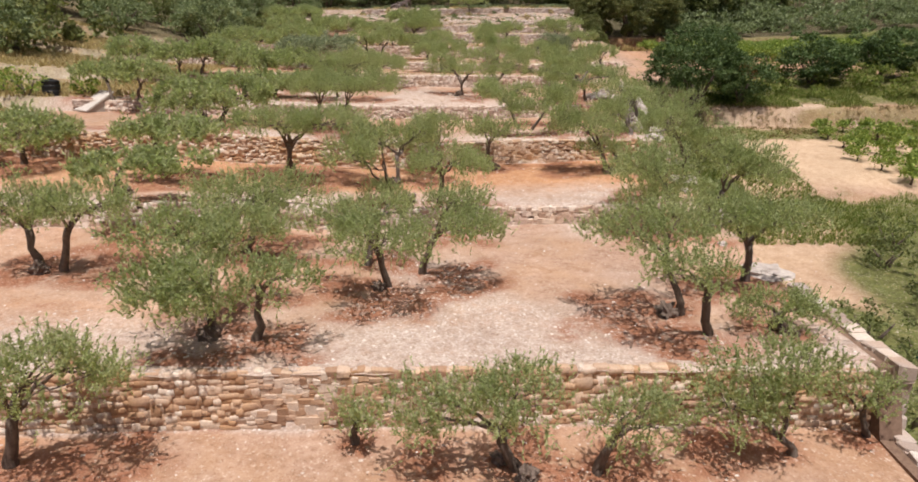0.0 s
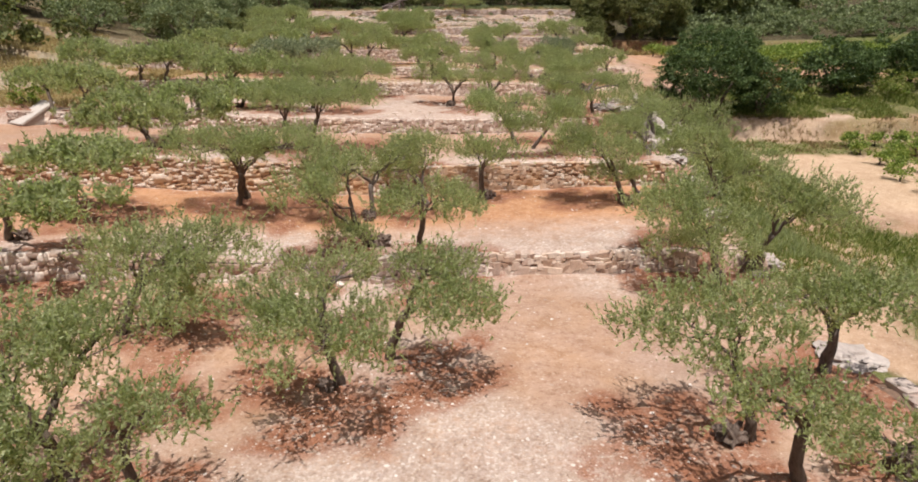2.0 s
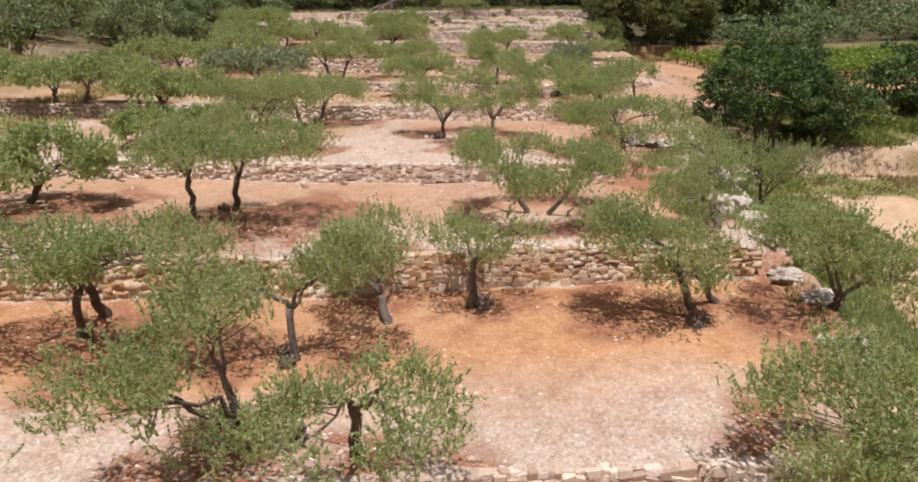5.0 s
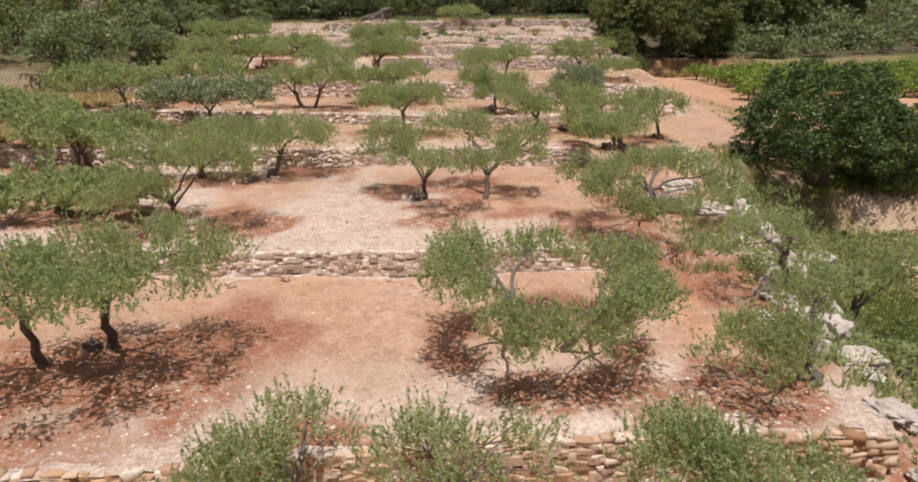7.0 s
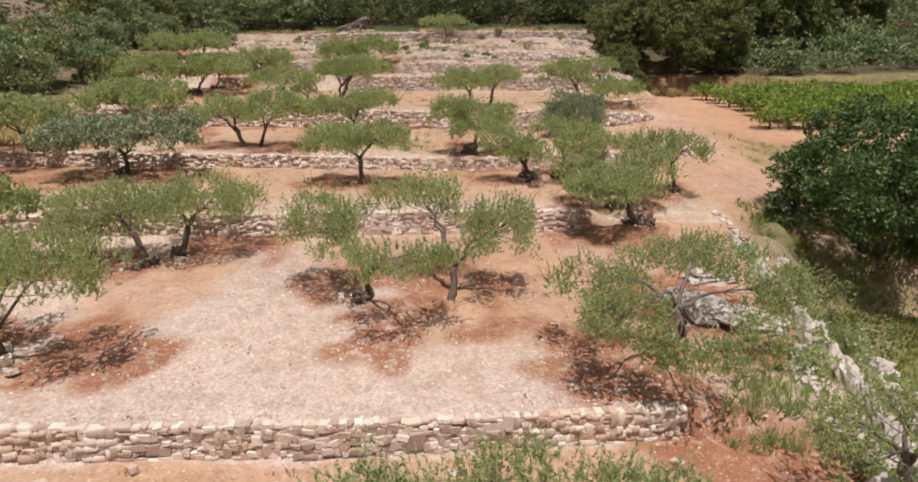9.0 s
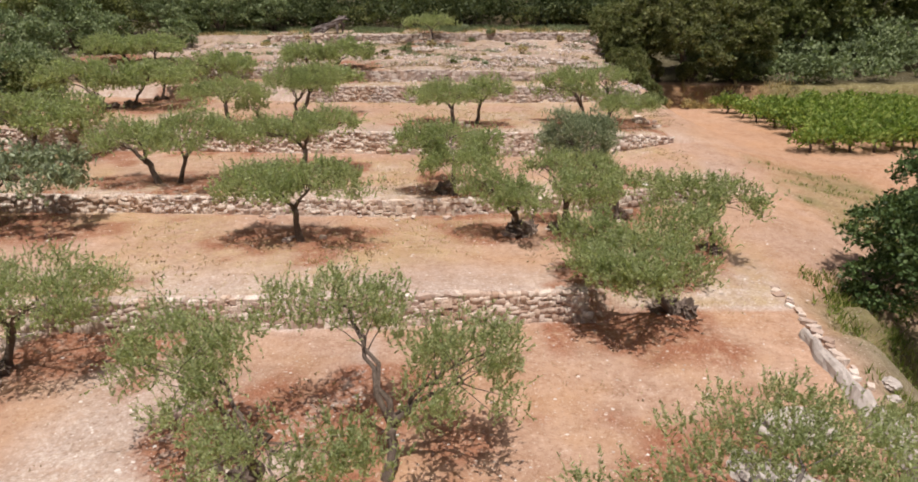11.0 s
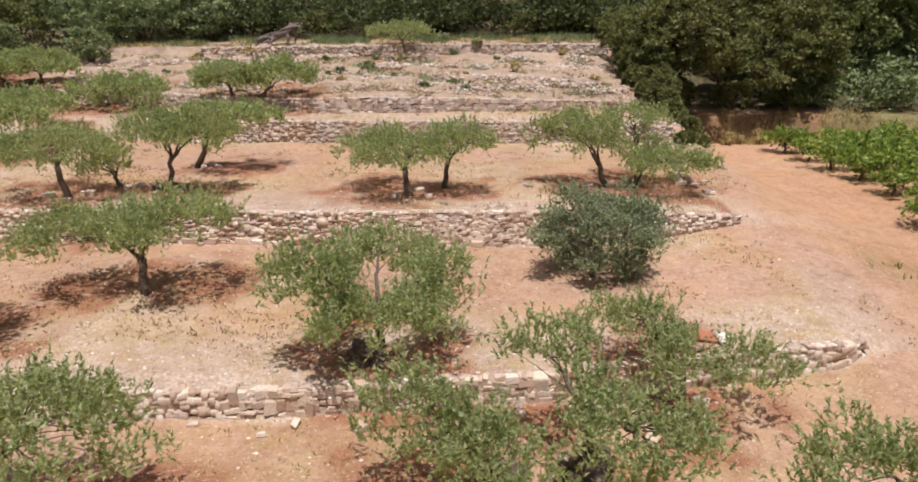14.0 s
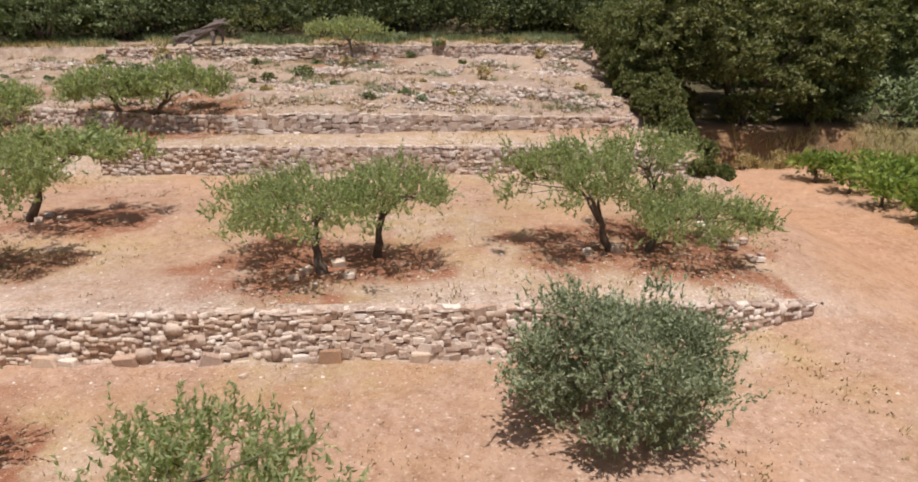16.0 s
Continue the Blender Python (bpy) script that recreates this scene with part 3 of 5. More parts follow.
olive(WHERE, [(-3.1, 17.71)], (0.39, 0.2, 1.78, 1.15, 0.98, 0.31), form="grey_bark")
olive(WHERE, [(-1.4, 17.1)], (1.27, -1.3, 1.78, 1.03, 0.87, 0.5), (0.99, -0.4, 2.37, 0.8, 0.68, 0.35))
olive(WHERE, [(-7.03, 18.25), (-7.64, 17.63)], (1.03, 0.3, 1.79, 1.71, 1.45, 0.78), (1.38, -0.6, 1.09, 0.64, 0.54, 0.82))
olive(WHERE, [(-12.17, 16.21), (-11.49, 16.16)], (-0.46, -0.3, 1.88, 1.03, 0.87, 0.79), (1.46, -0.3, 1.9, 1.18, 1.01, 0.69))
olive(WHERE, [(5.33, 14.22)], (-1.09, 0, 2.24, 1.37, 1.16, 0.61))
olive(WHERE, [(5.63, 13.16)], (-0.81, -0.8, 1.82, 0.83, 0.71, 0.57))
olive(WHERE, [(7.3, 13.5)], (-0.1, -0.3, 0.62, 1.02, 0.87, 0.42))
olive(WHERE, [(7.97, 16.72)], (-1.37, -1.2, 2.15, 0.99, 0.84, 0.59), (0.29, -1.2, 2.17, 1.14, 0.97, 0.5), form="grey_bark")
olive(WHERE, [(7.7, 21.53)], (-1.21, 0.6, 2.12, 1.62, 1.38, 0.97), (-0.76, -0.2, 1.33, 1.4, 1.19, 0.44))
WHERE = "second terrace"
olive(WHERE, [(-2.74, 23.24)], (-1.4, -1.8, 2, 0.86, 0.73, 0.94), (-0.56, -0.4, 2.66, 0.89, 0.75, 0.51), (-0.57, -0.6, 0.58, 0.84, 0.71, 0.37))
olive(WHERE, [(-1.16, 23.06)], (0.46, -1.7, 1.8, 1.47, 1.25, 0.69))
olive(WHERE, [(-1.3, 28.2)], (-0.21, 1, 2.26, 0.86, 0.73, 0.39), (-0.99, 0.3, 1.41, 0.98, 0.83, 0.96), form="grey_bark")
olive(WHERE, [(0.8, 28.84)], (0.37, 0, 1.78, 1.25, 1.06, 0.66))
olive(WHERE, [(-3.1, 26.2)], (-1.3, -0.5, 1.84, 1.08, 0.92, 0.54), (1.32, 0.2, 2.16, 1.13, 0.96, 0.86), form="grey_bark")
olive(WHERE, [(6.45, 28.17)], (-1.3, -0.3, 2.05, 1.49, 1.26, 0.59), (-2.19, 0, 2.43, 0.76, 0.65, 0.64))
olive(WHERE, [(7.2, 29)], (-1.18, -0.8, 1.01, 0.99, 0.84, 0.47), form="grey_bark")
olive(WHERE, [(9.3, 23.2)], (-0.14, -1.4, 2.12, 0.83, 0.71, 0.84), (1.09, -1.6, 1.83, 1.03, 0.88, 1.04), form="grey_bark")
olive(WHERE, [(9.9, 28.4)], (-0.96, -0.3, 2.09, 1.46, 1.24, 0.79), (1.15, -0.5, 1.07, 1.1, 0.93, 1.15))
olive(WHERE, [(-7.97, 26.41), (-8.06, 27.5)], (-0.05, -1.7, 2.24, 1.59, 1.35, 0.76), (2.21, -1.3, 2.23, 1.56, 1.32, 0.7))
olive(WHERE, [(-13.59, 25.81)], (2.04, -2.3, 1.8, 1.73, 1.47, 0.54))
olive(WHERE, [(-12.74, 21.38)], (1.88, -1.8, 1.39, 1.66, 1.41, 0.54))
olive(WHERE, [(-18.9, 25.5)], (0.21, -0.3, 1.36, 2.18, 1.85, 0.89))
WHERE = "third terrace"
olive(WHERE, [(-7.75, 32.26), (-6.91, 33.27)], (-0.25, -1.4, 2.21, 1.3, 1.11, 0.75), (1.83, -0.2, 2.24, 1.95, 1.65, 0.8), (1.23, -2, 2.26, 1.59, 1.35, 0.38))
olive(WHERE, [(-12.4, 29.7)], (-0.89, -0.3, 1.24, 1.66, 1.41, 1.09))
olive(WHERE, [(-13.34, 32.88)], (1.07, -0.3, 1.29, 1.89, 1.61, 1.12))
olive(WHERE, [(3.4, 33.5), (2.65, 33.8)], (-2.05, -1.05, 2.05, 0.68, 0.75, 0.7), (-1.95, 0.6, 2.15, 0.65, 0.75, 0.55), (-0.06, 1.5, 2.0, 1.0, 0.5, 0.42), (1.8, 1.1, 1.75, 0.75, 0.7, 0.6), (1.75, -0.6, 1.8, 0.6, 0.7, 0.5), (1.35, -2.1, 1.95, 0.75, 0.55, 0.65), (0.15, -2.0, 1.35, 0.6, 0.5, 0.55), (-0.75, -2.2, 1.5, 0.7, 0.5, 0.62), form="grey_bark")
olive(WHERE, [(11.4, 36.3)], (-0.47, -0.3, 1.68, 0.99, 0.84, 1.22), (1.08, -0.3, 1.65, 1.07, 0.91, 1.17), form="thin")
olive(WHERE, [(9.8, 36.6)], (-0.84, -0.3, 1.76, 1.33, 1.13, 0.72), form="grey_bark thin")
olive(WHERE, [(8.4, 32.3)], (-1.37, -0.6, 0.99, 1.21, 1.03, 0.8), (0.12, 0.8, 1.76, 0.76, 0.64, 0.54), form="grey_bark")
olive(WHERE, [(-21.63, 37.56), (-20.03, 37.6)], (-2.0, 1.4, 1.6, 1.8, 1.3, 0.62), (1.45, -0.3, 1.5, 1.85, 1.5, 0.85))
olive(WHERE, [(-13, 41.5)], (-0.28, -0.7, 0.79, 1.49, 1.26, 0.87), (1.86, -0.5, 0.75, 1.5, 1.27, 0.75))
WHERE = "fourth terrace"
olive(WHERE, [(-8.55, 40.33)], (1.7, -0.3, 2.22, 1.37, 1.16, 0.93), (-0.74, 0.4, 2.32, 1.14, 0.97, 0.68), (-0.72, -1.2, 1.19, 1.21, 1.03, 0.73))
olive(WHERE, [(-0.56, 44.02), (1.73, 43.94)], (-2.48, 0.4, 1.87, 1.21, 1.02, 1.26), (-0.15, -2.1, 1.81, 1.65, 0.82, 0.42), (2.52, 0.4, 1.79, 1.13, 0.96, 1.11), (0.32, 1.6, 2.66, 1.48, 0.74, 0.48))
olive(WHERE, [(-8.08, 46.07), (-7.47, 47.33)], (-1.18, -0.7, 1.85, 1.54, 1.31, 0.76), (1.13, 0.5, 1.73, 1.93, 1.64, 0.92))
olive(WHERE, [(7.71, 42.13)], (-2.45, -0.9, 1.72, 1.23, 0.62, 0.62), (-2.34, -2.9, 1.7, 0.92, 0.46, 0.65), (-0.84, -3.3, 1, 1.11, 0.56, 0.48), (1.73, -1.1, 1.32, 0.81, 0.41, 1), (0.43, 1, 1.87, 1.92, 0.96, 0.33), form="grey_bark")
olive(WHERE, [(-15.67, 46.14), (-16.01, 47.86)], (0.14, -1.2, 1.79, 1.69, 1.43, 0.88), (3.02, -1.4, 1.88, 1.61, 1.37, 0.82))
olive(WHERE, [(-10.4, 46.6)], (0.42, -0.3, 0.92, 1.39, 1.18, 0.93))
olive(WHERE, [(-25.31, 47.97)], (0.11, -0.3, 1.55, 1.94, 1.65, 1.1))
olive(WHERE, [(-22.22, 48.19)], (0.18, -0.3, 1.39, 1.87, 1.59, 0.9))
olive(WHERE, [(-20.61, 48.31)], (0.87, -0.3, 1.68, 1.44, 1.23, 0.95))
olive(WHERE, [(-17.72, 48.51)], (-0.03, -0.3, 1.33, 1.71, 1.45, 0.99))
WHERE = "fifth terrace"
olive(WHERE, [(-13.55, 55.45)], (-1.08, -1, 1.71, 1.92, 1.64, 0.91), (1.74, -0.8, 1.75, 2, 1.7, 0.91), form="grey")
olive(WHERE, [(-2.42, 54.22)], (-1.23, -0.2, 1.79, 1.35, 1.15, 0.76), (0.73, -0.1, 1.89, 1.57, 1.33, 0.78))
olive(WHERE, [(4.94, 55.46)], (-1.29, -0.3, 1.6, 0.94, 0.8, 0.84), (0.05, -1.1, 1.35, 0.94, 0.8, 0.74), form="stump")
olive(WHERE, [(6.5, 55.88)], (0.54, -1.3, 1.58, 1.1, 0.94, 0.85), (-0.51, 0.9, 2.16, 0.87, 0.74, 0.53), form="stump")
olive(WHERE, [(8.78, 57.57)], (-0.88, 0.9, 1.8, 0.84, 0.71, 0.45), (0.49, 0, 1.36, 1.29, 1.1, 0.41))
olive(WHERE, [(8.3, 51.8), (8.5, 49.9)], (-1.63, 0.4, 1.51, 1.11, 0.95, 0.83), (-1.8, -1.3, 1.31, 0.89, 0.44, 0.61), (-0.88, -2.1, 1.45, 1.45, 0.73, 0.61), (0.8, 0.6, 1.69, 0.99, 0.85, 0.85), form="stump")
olive(WHERE, [(11.2, 54.2)], (-0.79, -0.8, 1.89, 1.51, 1.29, 0.75))
olive(WHERE, [(-18.65, 56.65)], (-0.91, -0.3, 1.6, 2.73, 2.32, 0.98), form="stump")
WHERE = "sixth terrace"
olive(WHERE, [(-4.11, 61.86)], (-1.29, 0, 1.6, 1.49, 1.27, 0.78), (0.98, 0, 1.96, 1.56, 1.33, 0.77))
olive(WHERE, [(-9.19, 58.72), (-8.43, 58.95)], (-1.28, -0.3, 1.68, 1.53, 1.3, 0.83), (1.4, -0.3, 1.91, 1.83, 1.56, 0.96))
olive(WHERE, [(2.5, 58.93)], (-1.21, -0.6, 2.03, 0.86, 0.73, 0.83), (0.13, -0.9, 1.22, 1.63, 0.82, 0.56), (1.38, 0.4, 1.59, 0.79, 0.67, 0.9), (-0.13, 1.7, 1.98, 1.1, 0.55, 0.54), form="stump")
olive(WHERE, [(-17.3, 63.5)], (0.41, -0.3, 1.79, 3.01, 2.56, 1.06))
WHERE = "seventh terrace"
olive(WHERE, [(2.38, 68.28), (3.61, 69.37)], (-1.11, -0.3, 1.47, 2.04, 1.74, 0.77), (1.1, -0.3, 1.77, 1.3, 1.1, 0.72))
olive(WHERE, [(9.76, 69.85), (10.83, 69.77)], (-1.77, -0.3, 1.88, 1.62, 1.37, 1.08), (1.51, -0.3, 0.99, 1.86, 1.58, 0.59), (0.49, 0.9, 2.45, 1.29, 1.09, 0.54))
olive(WHERE, [(-6.9, 72.2)], (1.8, -0.3, 2.12, 1.77, 1.5, 0.6))
olive(WHERE, [(-9.5, 67.42)], (-0.09, -0.3, 1.66, 2.25, 1.92, 0.69))
olive(WHERE, [(-6.35, 68.39)], (-0.14, -0.3, 2.19, 1.05, 0.89, 0.85), (1.53, -0.3, 2.07, 1.28, 1.09, 0.97))
olive(WHERE, [(-8.29, 68.71)], (-0.29, -0.3, 0.84, 0.86, 0.73, 0.59))
olive(WHERE, [(-18.13, 74.21)], (1.62, -0.3, 1.73, 2.2, 1.87, 0.97), form="stump")
olive(WHERE, [(-19.35, 73.56)], (-1.52, -0.3, 1.6, 2.48, 2.1, 1.26))
olive(WHERE, [(-17.8, 77.6)], (0.52, -0.3, 1.74, 1.72, 1.46, 0.85))
WHERE = "eighth terrace"
olive(WHERE, [(-8.7, 81.79), (-6.98, 81.33)], (-1.07, -0.3, 1, 1.81, 1.54, 0.83), (2.16, -0.3, 1.13, 1.81, 1.54, 0.97))
olive(WHERE, [(-16.21, 83.69)], (0.42, -0.3, 0.71, 2.55, 2.17, 1.08))
olive(WHERE, [(-23.63, 85.11), (-22.15, 85.93)], (-2.11, -0.3, 1.02, 2.25, 1.91, 1.07), (1.31, -0.3, 1.12, 2.25, 1.91, 0.97))
WHERE = "rubble slope"
olive(WHERE, [(-0.26, 94.15)], (-0.1, -0.3, 1.74, 2.31, 1.96, 0.73), form="thin")
# a painted patch per pad, pushed the way its shadow falls
LITTER_SHADE = [(sum(f[0] for f in feet) / len(feet) + p[0], sum(f[1] for f in feet) / len(feet) + p[1] + 0.25 * p[2], p[3]) for _, feet, pads, _ in OLIVES for p in pads]


def root_mass(rng, r):
    """A gnarled old stump at a trunk's foot."""
    bm = bmesh.new()
    bmesh.ops.create_icosphere(bm, subdivisions=3, radius=1.0)
    off = Vector((rng.uniform(0, 90), 0, 0))
    for v in bm.verts:
        k = 1 + 0.8 * noise.noise(v.co * 2.3 + off) + 0.5 * noise.noise(v.co * 5.5 + off) + 0.12 * rng.uniform(-1, 1)
        v.co = Vector((v.co.x * r * k, v.co.y * r * 0.85 * k, v.co.z * r * 0.95 * k))
    me = bpy.data.meshes.new("stump")
    bm.to_mesh(me)
    bm.free()
    me.materials.append(ROOT)
    return me


def pad_clumps(pad, rng, ball=False):
    """Tufts of foliage over the upper side and ragged rim of one pad of a crown: (centre, radius)."""
    dx, dy, z, a, b, c = pad
    size = 0.42 if ball else 0.25 + 0.05 * a
    count = int(np.clip(3.6 * (a * b + 0.7 * (a + b) * c) / (size * size * 3.1), 9, 110))
    out = []
    for i in range(count):
        h = 1 - (i + 0.5) / count * (1.8 if ball else 1.32)
        w = 2.39996 * i + rng.uniform(-0.7, 0.7)
        s = math.sqrt(max(0.0, 1 - h * h))
        lump = 1 + 0.13 * math.sin(2.0 * w + 5 * dx + 9 * dy) + 0.08 * math.sin(5 * w + 3 * a) + rng.uniform(-0.3, 0.05)
        r = size * rng.uniform(0.55, 1.2)
        if not ball and rng.rand() < 0.1:
            lump, r = lump * rng.uniform(1.08, 1.28), r * 0.6
        inner = max(0.3, 1 - 0.45 * r / max(a, 0.1))
        out.append((np.array((dx + a * inner * s * lump * math.cos(w), dy + b * inner * s * lump * math.sin(w), z + max(c - 0.5 * r, 0.4 * c) * h * (lump if h > 0 else 1))), r))
    return out


def bridge_clumps(pads, rng):
    """Tufts that close the gaps between neighbouring pads of one crown."""
    out = []
    pairs = [(i, (i + 1) % len(pads)) for i in range(len(pads))] if len(pads) > 3 else [(i, i + 1) for i in range(len(pads) - 1)]
    for i, j in pairs:
        p, q = pads[i], pads[j]
        gap = math.hypot(p[0] - q[0], p[1] - q[1])
        if 0.5 < gap < 4.3:
            for u in np.linspace(0.2, 0.8, 7 if len(pads) < 4 else 9 if len(pads) < 7 else 6):
                m = np.array(p[:3]) * (1 - u) + np.array(q[:3]) * u
                if len(pads) > 3:
                    m[:2] *= 1.12
                out.append((m + rng.uniform(-0.36, 0.36, 3) * np.array((1, 1, 0.7)), rng.uniform(0.24, 0.36)))
    return out


def branch_to(start, goal, r0, r1, rng, sides=6, wild=0.16, bow=0.0):
    """A crooked limb that leaves upwards and bends over towards its goal."""
    d = goal - start
    far = float(np.linalg.norm(d))
    elbow = start + d * 0.38 + np.array((rng.uniform(-1, 1) * wild * far, rng.uniform(-1, 1) * wild * far, bow + 0.3 * wild * far))
    steps = 8 if sides > 4 else 3
    pts, radii = [], []
    for i in range(steps + 1):
        u = i / steps
        k = 0.22 * wild * far * (0 < i < steps)
        pts.append(start * (1 - u) ** 2 + elbow * 2 * u * (1 - u) + goal * u * u + np.array([rng.uniform(-k, k) for _ in range(3)]))
        radii.append(r0 + (r1 - r0) * u ** 0.8)
    return tube(pts, radii, sides, 0.14, rng), pts


def olive_tree(feet, pads, seed, name, label, leaf=None, group="", form="", ball=False):
    rng = np.random.RandomState(seed)
    x, y = (sum(f[i] for f in feet) / len(feet) for i in (0, 1))
    z0 = gz(x, y - 0.17) - 0.04
    tree = thing(name, label, "tree", pose(x, y, z0), group)
    bark = BARK_GREY if "grey_bark" in form else BARK
    crown = [pad_clumps(p, rng, ball) for p in pads]
    bridges = bridge_clumps(pads, rng)
    where_feet = [np.array((fx - x, fy - y, gz(fx, fy - 0.17) - z0)) for fx, fy in feet]
    mine = [[] for _ in feet]
    for i, p in enumerate(pads):
        mine[min(range(len(feet)), key=lambda k: np.hypot(p[0] - where_feet[k][0], 0.5 * (p[1] - where_feet[k][1])))].append(i)
    for fi, foot in enumerate(where_feet):
        goals = mine[fi] or [min(range(len(pads)), key=lambda k: abs(pads[k][0] - foot[0]))]
        aims = [np.array((pads[g][0], pads[g][1], pads[g][2] - 0.35 * pads[g][5])) for g in goals]
        mean = np.mean(aims, 0)
        low = min(pads[g][2] - pads[g][5] for g in goals)
        wide = max(pads[g][3] for g in goals)
        fork_h = float(np.clip(low + 0.15 * (mean[2] - low) + 0.1, 0.5, 1.25)) if len(goals) < 4 else 1.2
        lean = np.clip((mean - foot)[:2] * 0.35, -0.55, 0.55) if len(goals) < 4 else np.clip((mean - foot)[:2] * 0.7, -1.1, 1.1)
        r0 = float(np.clip(0.055 + wide * 0.035, 0.055, 0.098)) * rng.uniform(0.85, 1.15)
        pts = [foot + (0, 0, -0.35), foot + (rng.uniform(-0.03, 0.03), 0.02, 0.08)]
        for u in (0.3, 0.55, 0.8, 1.0):
            pts.append(foot + np.array((lean[0] * u + rng.uniform(-0.06, 0.06), lean[1] * u + rng.uniform(-0.06, 0.06), fork_h * u)))
        v, f = tube(pts, [r0 * 1.7, r0 * 1.3, r0 * 1.08, r0 * 0.95, r0 * 0.92, r0 * 1.02], 9, 0.2, rng)
        trunk = part("trunk", mesh_of("trunk", v, f, bark, True), tree)
        if "stump" in form or rng.rand() < 0.3:
            for j in range(3 if "stump" in form else rng.randint(1, 3)):
                w = rng.uniform(0, 6.28)
                big = rng.uniform(0.13, 0.26) * (1.3 if "stump" in form else 1.0)
                part("stump", root_mass(rng, big), trunk, "dark gnarled old stump", pose(foot[0] + 0.38 * math.cos(w), foot[1] + 0.3 * math.sin(w), foot[2] + 0.1, 0, 0, 60 * j))
        fork = pts[-1]
        for g, aim in zip(goals, aims):
            spread = sorted(crown[g], key=lambda c: math.atan2(c[0][1] - aim[1], c[0][0] - aim[0]))
            limbs = 4 if len(goals) == 1 else 2 if len(goals) < 4 else 1
            for li in range(limbs):
                lot = spread[li * len(spread) // limbs:(li + 1) * len(spread) // limbs]
                if not lot:
                    continue
                heart = np.mean([c[0] for c in lot], 0) * 0.75 + aim * 0.25
                (lv, lf), path = branch_to(fork - (0, 0, 0.05), heart, r0 * (0.6 if len(pads) < 4 else 0.78), r0 * 0.16, rng, bow=0.26 * float(np.linalg.norm(heart - fork)))
                for c, cr in lot[::2] if len(lot) > 8 else lot:
                    s = path[rng.randint(len(path) // 2, len(path))]
                    (tv, tf), _ = branch_to(s, c, r0 * 0.17, 0.005, rng, 4, 0.1)
                    o = len(lv)
                    lv += tv
                    lf += [tuple(q + o for q in t) for t in tf]
                part("limb", mesh_of("limb", lv, lf, bark, True), tree)
    # leafy sprays
    clumps = [c for pad in crown for c in pad] + bridges
    near = y < 48 and abs(x) < 12
    size, per, fill = (0.066, 14, 62) if near else (0.09, 11, 57) if y < 72 and abs(x) < 12 else (0.145, 8, 46)
    if "thin" in form:
        fill *= 0.5
    if ball:
        size, fill = 0.075, 170
    area = np.array([c[1] ** 2 * 4.6 for c in clumps])
    total = int(area.sum() * fill)
    ci = rng.choice(len(clumps), total, p=area / area.sum())
    cc, cr = np.array([c[0] for c in clumps])[ci], np.array([c[1] for c in clumps])[ci]
    soft = rng.normal(0, 0.45, (total, 3))
    starts = cc + soft * cr[:, None] * np.array((1.25, 1.25, 0.72))
    away = unit((starts - np.array((0, 0, 0.6))) * np.array((1, 1, 0.4)))
    ways = unit(soft) * 0.3 + away * 0.3 + np.array((0, 0, 0.95)) + rng.normal(0, 0.32, (total, 3))
    hang = rng.rand(total) < 0.12
    ways[hang, 2] *= -0.4
    lengths = 0.12 + 0.34 * rng.rand(total) ** 1.7
    v, f = shoots(starts, unit(ways), lengths * (0.6 if ball else 1.0), per, size, rng, 1.1, 0.38 if size > 0.12 else 0.36)
    part("crown", mesh_of("crown", v, f, leaf or OLIVE), tree)
    return tree


for i, (where, feet, pads, form) in enumerate(OLIVES):
    grey = form == "grey"
    shape = "twin-trunked" if len(feet) > 1 else "ring-crowned" if len(pads) > 3 else "low spreading" if max(p[2] + p[5] for p in pads) < 2.1 else "open-crowned"
    olive_tree(feet, pads, 100 + i, "olive_tree", f"{shape} {'silver-grey' if grey else 'grey-green'} olive tree rooted in dry stony soil", OLIVE_GREY if grey else None, f"olive trees, {where}", form)

# ---- bushes, woods and vines ----
def leafy_mass(blobs, rng, leaf, density, squash=0.8, simple=False):
    """Leaves over overlapping uneven clumps; blobs: (centre, radius)."""
    vs, fs, o = [], [], 0
    for c, r in blobs:
        n = max(20, int(density * r * r))
        d = unit(rng.normal(0, 1, (n, 3)))
        d[:, 2] = np.where(rng.rand(n) < 0.75, np.abs(d[:, 2]), d[:, 2])
        p = np.array(c) + d * (r * (0.35 + 0.8 * rng.rand(n) ** 0.6))[:, None] * np.array((1, 1, squash))
        way = unit(d * 0.6 + rng.normal(0, 0.7, (n, 3)) + np.array((0, 0, 0.15)))
        side = unit(np.cross(way, d + rng.normal(0, 0.5, (n, 3))))
        ln = leaf * rng.uniform(0.6, 1.4, n)
        v, f = leaf_quads(p, way, side, ln, ln * rng.uniform(0.45, 0.7, n), simple)
        vs.append(v)
        fs.append(f + o)
        o += len(v)
    return np.concatenate(vs), np.concatenate(fs)


